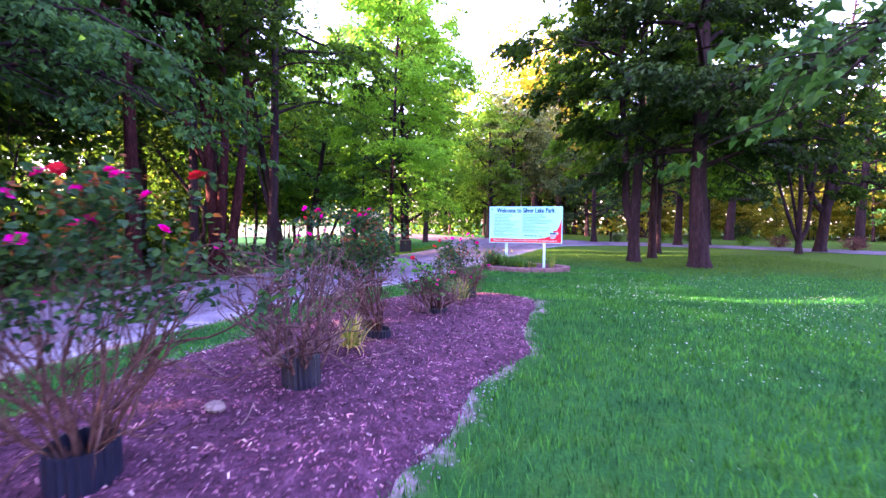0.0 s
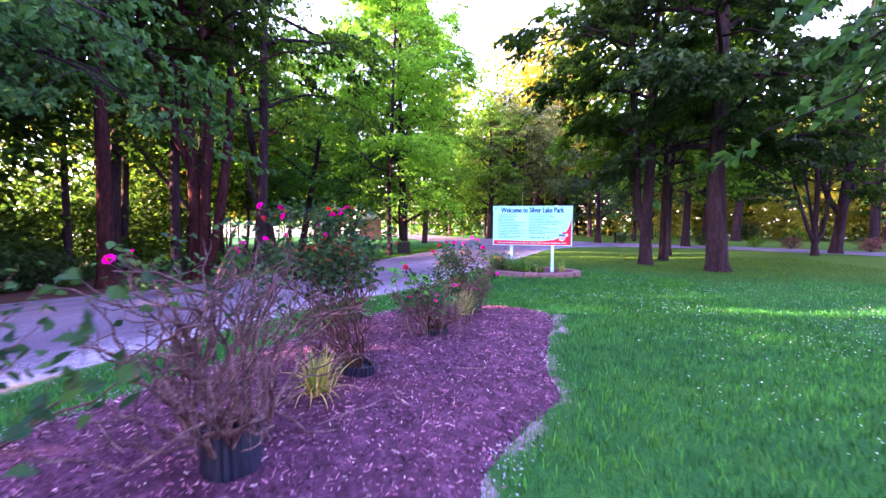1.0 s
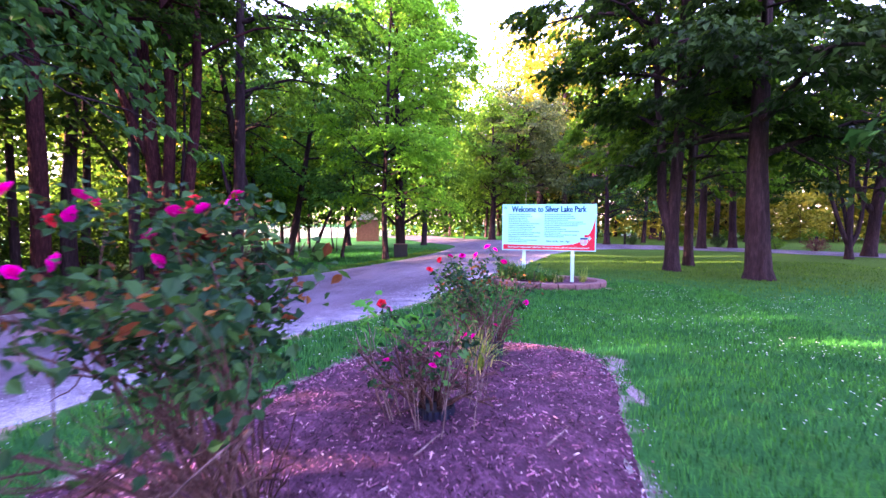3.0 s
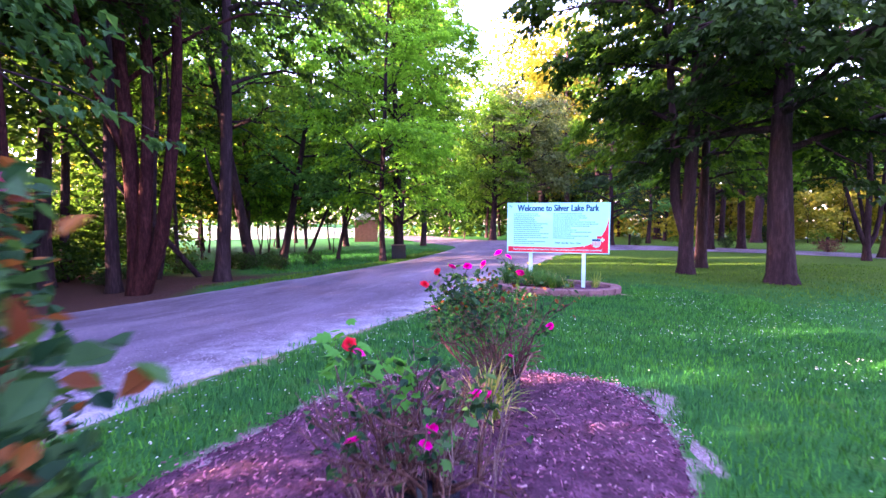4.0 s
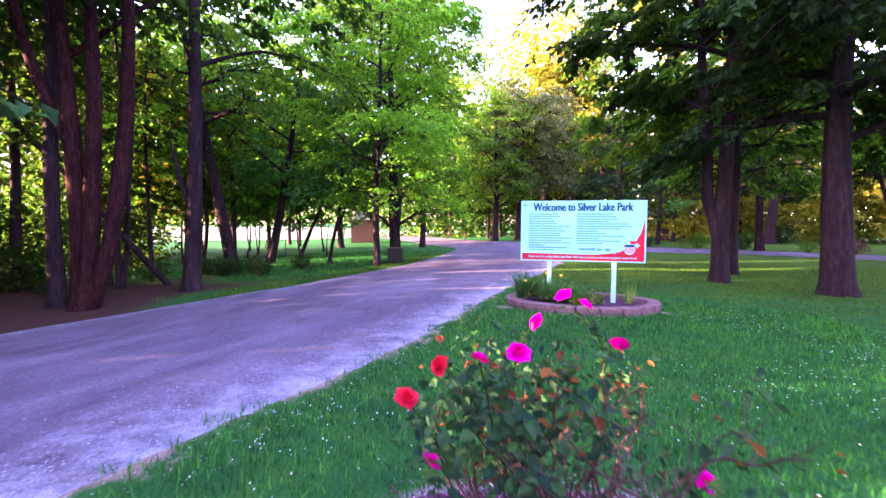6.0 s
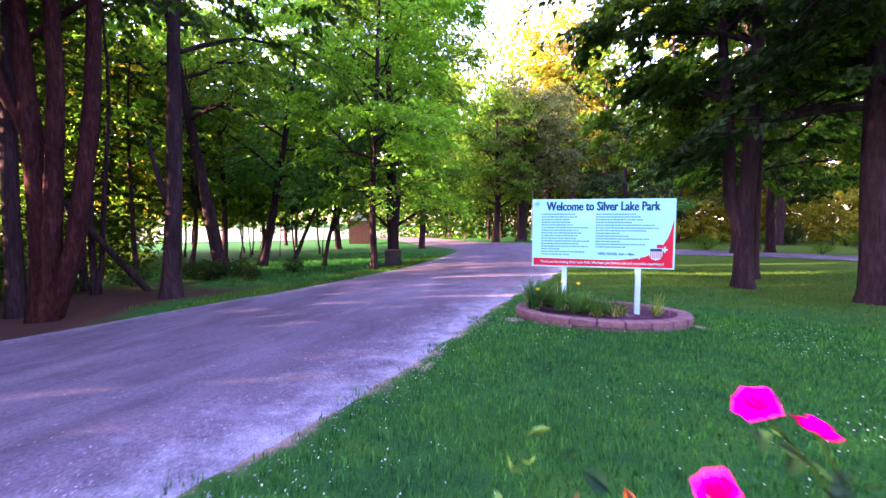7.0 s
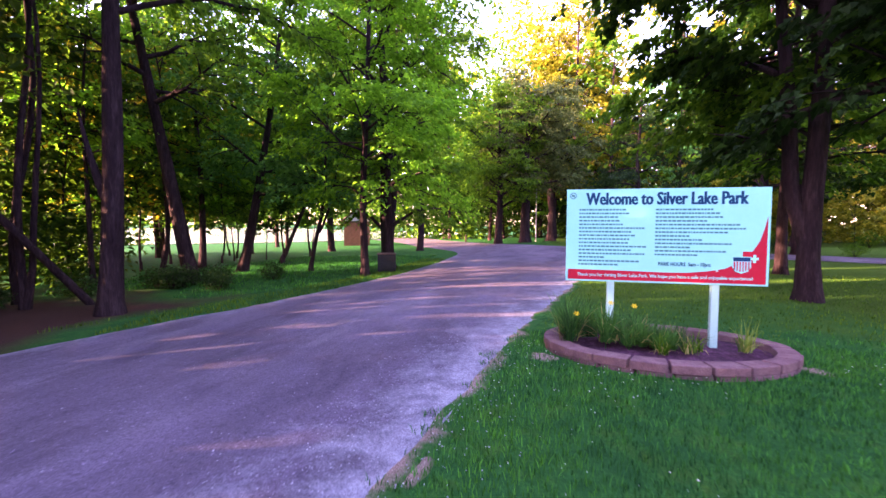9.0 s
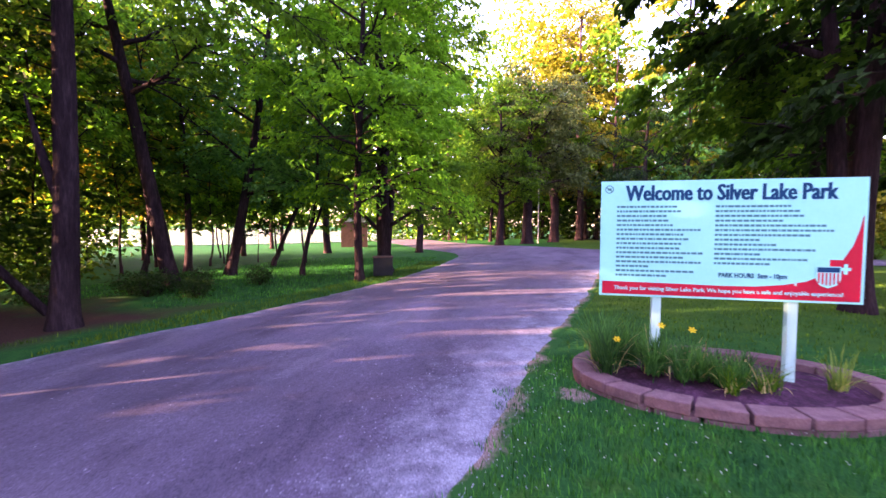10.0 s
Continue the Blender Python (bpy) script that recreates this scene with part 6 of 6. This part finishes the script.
def build_planting():
    rng = random.Random(6)
    for i in range(17):
        strap_tuft("daylily", "dense green daylily clump with arching leaves below the sign", -1.25 + 0.085 * i + rng.uniform(-0.06, 0.06), -0.2 + rng.uniform(-0.35, 0.35), RING_Z + 0.12, 50 + i, 120, 0.64 - 0.018 * i, (M_LEAF_COOL, M_LEAF_TEAL, M_LEAF_COOL)[i % 3], 5, "daylily", 0.013)
    for i, (x, y) in enumerate([(0.2, -0.5), (0.35, -0.3), (-0.1, -0.6)]):
        strap_tuft("daylily", "sparse daylily clump with some dry leaves below the sign", x, y, RING_Z + 0.12, 60 + i, 34, 0.32, M_LEAF, 7, "daylily")
    strap_tuft("daylily", "pale green daylily clump beside the sign post", 0.88, -0.3, RING_Z + 0.12, 66, 60, 0.46, M_LILY, 4, "daylily")
    for x, y, z in ((-1.14, -0.45, 0.56), (-0.72, -0.35, 0.7), (-0.45, -0.4, 0.68)):
        ob = thing("yellow_lily", "yellow daylily bloom on a thin stalk below the sign", "flower", pose(x, y, RING_Z + 0.1))
        tb = Tubes()
        tb.add([(0, 0, 0), (0.02, 0.0, (z - 0.1) * 0.6), (0.05, -0.02, z - 0.1)], [0.004, 0.003, 0.0025], 5)
        part_mesh("stalk", tb.mesh("stalk", M_GRASS), ob)
        V, T = [], []
        for k in range(6):
            a = k * math.pi / 3
            b = len(V)
            V += [(0, 0, 0), (0.027 * math.cos(a - 0.4), 0.027 * math.sin(a - 0.4), 0.025), (0.043 * math.cos(a), 0.043 * math.sin(a), 0.025), (0.027 * math.cos(a + 0.4), 0.027 * math.sin(a + 0.4), 0.025)]
            T += [(b, b + 1, b + 2), (b, b + 2, b + 3)]
        bl = part_mesh("bloom", raw_mesh("bloom", V, T, M_YELLOW), ob)
        bl.matrix_basis = pose(0.05, -0.02, z - 0.1, 40, 0, 0)


# ---- lawn ----
def blades(name, seed, n, area, tall, wide, label, keep, mat=None):
    rng = np.random.default_rng(seed)
    x, y = rng.uniform(area[0], area[1], n), rng.uniform(area[2], area[3], n)
    ok = keep(x, y)
    x, y = x[ok], y[ok]
    n = len(x)
    patch = np.array([noise.noise((a * 0.9, b * 0.9, 3.0)) for a, b in zip(x[:: 1], y[:: 1])])
    h = tall * rng.uniform(0.5, 1.2, n) * (1 + 0.35 * patch)
    a, f = rng.uniform(0, 6.28, n), rng.uniform(0.1, 0.9, n)
    d = np.stack([np.cos(a), np.sin(a), np.zeros(n)], 1)
    s = np.stack([-np.sin(a), np.cos(a), np.zeros(n)], 1) * (wide * rng.uniform(0.7, 1.3, n))[:, None] * 0.5
    base = np.stack([x, y, height(x, y) - 0.015], 1)
    mid = base + d * (h * f * 0.35)[:, None] + np.array([0, 0, 1.0]) * (h * 0.6)[:, None]
    tip = base + d * (h * f)[:, None] + np.array([0, 0, 1.0]) * h[:, None]
    v = np.stack([base - s, base + s, mid - s * 0.8, mid + s * 0.8, tip], 1).reshape(-1, 3)
    i = np.arange(n)[:, None] * 5
    t = np.stack([i + [0, 1, 3], i + [0, 3, 2], i + [2, 3, 4]], 1).reshape(-1, 3)
    solo(name, raw_mesh(name, v, t, mat or M_GRASS), label, "grass", kind="stuff")


def free_lawn(x, y):
    cx, cy, rx, ry = RING
    ok = ~inside(BED, x, y) & (x > edge_at(EDGE_R, y) - 0.04 + 0.16 * np.sin(y * 5.0) * np.sin(y * 1.7) + 0.09 * np.sin(y * 17.0)) & (((x - cx) / rx) ** 2 + ((y - cy) / ry) ** 2 > 1.03)
    return ok


def build_lawn():
    blades("grass_near", 71, 86000, (-3.4, 4.5, -14.0, -2.2), 0.066, 0.0075, "short green lawn grass beside the bed", free_lawn)
    blades("grass_round_ring", 76, 19000, (-2.4, 4.5, -2.2, 0.6), 0.066, 0.008, "short green lawn grass beside the block ring", free_lawn)
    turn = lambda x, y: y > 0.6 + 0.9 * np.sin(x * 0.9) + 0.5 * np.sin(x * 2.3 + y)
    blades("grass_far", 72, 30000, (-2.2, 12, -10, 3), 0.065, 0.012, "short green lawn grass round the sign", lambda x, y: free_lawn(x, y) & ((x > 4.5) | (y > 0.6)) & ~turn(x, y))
    blades("grass_shaded", 75, 22000, (-1.5, 13, -1, 12), 0.06, 0.013, "thin olive-green grass under the shade trees", lambda x, y: free_lawn(x, y) & turn(x, y), M_GRASS_OLIVE)
    blades("verge_grass", 73, 24000, (-10.5, -5.4, -6, 17), 0.09, 0.012, "rough grass verge between the drive and the wood",
           lambda x, y: (x < edge_at(EDGE_L, y) - 0.02) & (x > edge_at(EDGE_L, y) - 1.5) & (y > 0.6 + 1.0 * np.sin(x * 5)), M_GRASS_OLIVE)
    blades("grass_by_lake", 77, 15000, (-17.5, -7.0, 3.5, 21), 0.1, 0.016, "green lawn grass under the trees towards the lake",
           lambda x, y: (x < edge_at(EDGE_L, y) - 1.3) & (y > 4.5 + 1.2 * np.sin(x * 1.3)))
    rng = np.random.default_rng(74)
    n = 6000
    x, y = rng.uniform(-2.5, 8, n), rng.uniform(-14, 0, n)
    den = np.array([noise.noise((a * 0.55, b * 0.55, 9.0)) for a, b in zip(x, y)])
    ok = free_lawn(x, y) & (den + rng.uniform(-0.3, 0.3, n) > 0.08)
    x, y = x[ok], y[ok]
    solo("clover_blooms", pebbles(rng, x, y, rng.uniform(0.0035, 0.0075, len(x)), 0.055, M_CLOVER, 1.0), "small white clover blooms dotted over the lawn", "clover", kind="stuff")


# ---- far things ----
def shrub_meshes(seed, r, h, leaves, mat, leaf=0.09):
    rng = np.random.default_rng(seed)
    tb = Tubes()
    for i in range(9):
        a = i * 0.7 + rng.uniform(-0.3, 0.3)
        tb.add(limb_line(rng, (0, 0, -0.05), (math.cos(a) * r / h * 0.6, math.sin(a) * r / h * 0.6, 1), h * 0.8, 0.2, 4), np.linspace(0.02, 0.006, 4), 5)
    d = rng.normal(0, 1, (leaves, 3))
    d /= np.linalg.norm(d, axis=1)[:, None]
    lump = np.array([1 + 0.75 * noise.noise(tuple(q * 2.2 + seed)) for q in d])
    p = d * (rng.uniform(0.55, 1.0, leaves) * lump)[:, None] * (r, r, h * 0.55) + (0, 0, h * 0.5)
    p[:, 2] = np.maximum(p[:, 2], 0.03)
    v, t = leaf_arrays(rng, p, leaf, leaf * 0.55, 0.6, 0.1)
    return tb.mesh("stems", M_BARK), raw_mesh("foliage", v, t, mat)


def build_shrub(x, y, meshes, label, s=1.0, group=""):
    ob = thing("shrub", label, "shrub", at_ground(x, y, 0, s), group)
    part_mesh("stems", meshes[0], ob)
    part_mesh("foliage", meshes[1], ob)


def build_far():
    m1, m2 = shrub_meshes(81, 0.65, 1.0, 1500, M_LEAF_DARK), shrub_meshes(82, 0.75, 1.05, 1500, M_LEAF)
    m3 = shrub_meshes(83, 0.75, 0.9, 1500, leaf_mat("purple_leaf", (0.08, 0.03, 0.04), (0.22, 0.11, 0.1), 0.3))
    for x, y, m, s, lb in ((12.4, 25.6, m1, 0.9, "dark green"), (17.2, 22.4, m3, 0.95, "purple-leaved"), (6.6, 27.8, m1, 0.8, "dark green"), (9.9, 26.6, m2, 1.1, "green"), (21.0, 40.0, m1, 2.0, "broad dark green"),
                           (20.4, 19.8, m3, 1.0, "purple-leaved"), (15.4, 23.6, m2, 0.75, "green"), (24.5, 38, m2, 1.3, "green"), (18.4, 40.5, m2, 1.2, "green")):
        build_shrub(x, y, m, lb + " rounded shrub beside the far drive", s, "shrubs along the far drive")
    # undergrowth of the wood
    u = [shrub_meshes(84 + i, 0.7, 0.8, 850, mt, 0.12) for i, mt in enumerate((M_LEAF_DARK, M_LEAF_SHADE, M_LEAF_DARK))]
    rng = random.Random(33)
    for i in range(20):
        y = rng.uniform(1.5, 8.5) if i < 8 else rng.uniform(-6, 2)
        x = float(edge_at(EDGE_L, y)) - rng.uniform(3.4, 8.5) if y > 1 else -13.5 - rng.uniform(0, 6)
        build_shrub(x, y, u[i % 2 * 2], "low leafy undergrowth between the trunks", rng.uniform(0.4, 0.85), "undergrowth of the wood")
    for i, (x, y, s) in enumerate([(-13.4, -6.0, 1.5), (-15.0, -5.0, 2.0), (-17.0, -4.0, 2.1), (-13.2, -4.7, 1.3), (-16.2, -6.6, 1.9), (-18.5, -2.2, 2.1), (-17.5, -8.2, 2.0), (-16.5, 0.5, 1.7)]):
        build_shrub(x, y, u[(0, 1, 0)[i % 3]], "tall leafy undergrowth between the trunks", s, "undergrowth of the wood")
    tb = Tubes()
    tb.add([(-12.75, 2.5, -0.75), (-13.3, 1.75, 0.55), (-14.0, 0.6, 2.4), (-14.55, -0.45, 4.0), (-14.75, -0.85, 4.7)], [0.1, 0.09, 0.08, 0.07, 0.06], 9)
    solo("leaning_tree", tb.mesh("leaning_tree", M_BARK), "dead bare tree leaning against a standing one in the wood", "tree")
    # metal cabinet by the thick trunk
    ob = thing("litter_cabinet", "dark metal litter cabinet with pale lid beside the drive", "litter bin", at_ground(-7.75, 10.2, 20))
    part("body", box_bm((0.7, 0.6, 0.66), (0, 0, 0.36), 0.02), M_BIN, ob)
    part("lid", box_bm((0.76, 0.66, 0.04), (0, 0, 0.71), 0.012), M_ROOF, ob, "dull brown lid")
    for i in range(5):
        part("slat", box_bm((0.6, 0.012, 0.08), (0, -0.306, 0.12 + 0.115 * i), 0.004), M_BIN, ob)
        part("slat", box_bm((0.012, 0.5, 0.08), (0.356, 0, 0.12 + 0.115 * i), 0.004), M_BIN, ob)
    # shed
    ob = thing("shed", "small red-brown brick shed with brown shingle roof by the lake", "shed", at_ground(-21.6, 37.5, 25))
    part("wall", box_bm((2.6, 3.6, 2.6), (0, 0, 1.2)), M_BRICK, ob)
    for s in (-1, 1):
        bm = box_bm((2.1, 4.2, 0.12), (0, 0, 0), 0.01)
        bmesh.ops.transform(bm, matrix=pose(s * 0.82, 0, 3.15, 0, s * 42, 0), verts=bm.verts[:])
        part("roof_slope", bm, M_ROOF, ob, "brown shingles")
    for y in (-1.82, 1.82):
        part("gable", plate_bm([(-1.3, 2.5), (1.3, 2.5), (0, 3.7)], y - 0.02, y + 0.02), M_CREAM, ob, "pale gable")
    part("door", box_bm((0.04, 0.95, 2.0), (1.31, 0.5, 0.9), 0.005), M_CREAM, ob, "pale door")
    # lake
    shore = bezier_pts([(-22, 110), (-24, 75), (-26, 52), (-31, 41), (-39, 32), (-46, 22), (-56, 11), (-80, 2), (-190, -6)], 8)
    t = np.linspace(0, 1, 12)[None, :, None]
    g = shore[:, None] * (1 - t) + (np.array([[-200.0, 260.0]]))[None] * t
    gx, gy = g[..., 0], g[..., 1]
    solo("lake", raw_mesh("lake", np.stack([gx, gy, np.full(gx.shape, -0.66)], -1).reshape(-1, 3), grid_tris(12, len(shore)), M_WATER, True), "bright still lake seen between the trunks", "lake", kind="structure")
    # posts, lamp pole, cars
    for x, y in ((-11.2, 45.2), (-14.5, 60), (6.2, 28.6), (19.0, 26.0)):
        ob = solo("marker_post", None, "short weathered wooden marker post in the grass", "post", at_ground(x, y), "marker posts")
        part("shaft", box_bm((0.16, 0.16, 0.95), (0, 0, 0.43), 0.015), M_BARK, ob)
    ob = thing("lamp_pole", "thin grey steel pole beside the far drive", "pole", at_ground(-2.9, 39.9))
    part("shaft", cyl_bm(0.06, 0.045, -0.1, 6.5, 12), M_STEEL, ob)
    part("cap", cyl_bm(0.07, 0.03, 6.5, 6.6, 12), M_STEEL, ob)
    pickup(5.3, 62, 80, M_CAR_WHITE, "white pickup parked in the shade far off")
    pickup(2.2, 60, 100, M_CAR_DARK, "dark pickup parked in the shade far off")


def pickup(x, y, turn, paint, label):
    ob = thing("pickup", label, "pickup", at_ground(x, y, turn))
    part("body", plate_profile([(-2.6, 0.45), (2.6, 0.45), (2.65, 0.75), (2.5, 1.0), (1.35, 1.08), (0.75, 1.72), (-0.75, 1.75), (-0.95, 1.05), (-2.6, 1.05)], 1.8), paint, ob)
    for s in (-1, 1):
        part("side_window", plate_bm([(-0.65, 1.15), (1.05, 1.12), (0.66, 1.62), (-0.62, 1.65)], s * 0.9 - 0.012, s * 0.9 + 0.012), M_GLASS, ob, "dark glass")
        for wx in (-1.6, 1.65):
            bm = cyl_bm(0.38, 0.38, -0.11, 0.11, 20)
            bmesh.ops.transform(bm, matrix=pose(wx, s * 0.82, 0.38, 90, 0, 0), verts=bm.verts[:])
            wheel = part("wheel", bm, M_TYRE, ob, "black tyre")
            bm = cyl_bm(0.2, 0.2, -0.125, 0.125, 14)
            bmesh.ops.transform(bm, matrix=pose(wx, s * 0.82, 0.38, 90, 0, 0), verts=bm.verts[:])
            part("rim", bm, M_STEEL, wheel)


def plate_profile(outline, wide):
    bm = plate_bm(outline, -wide / 2, wide / 2)
    edges = [e for e in bm.edges if len(e.link_faces) == 2]
    bmesh.ops.bevel(bm, geom=edges, offset=0.06, segments=2, affect="EDGES")
    return bm


build_ground()
build_road()
build_bed()
build_ring()
build_sign()
build_trees()
build_far_wood()
build_roses()
build_planting()
build_twigs()
build_far()
build_lawn()
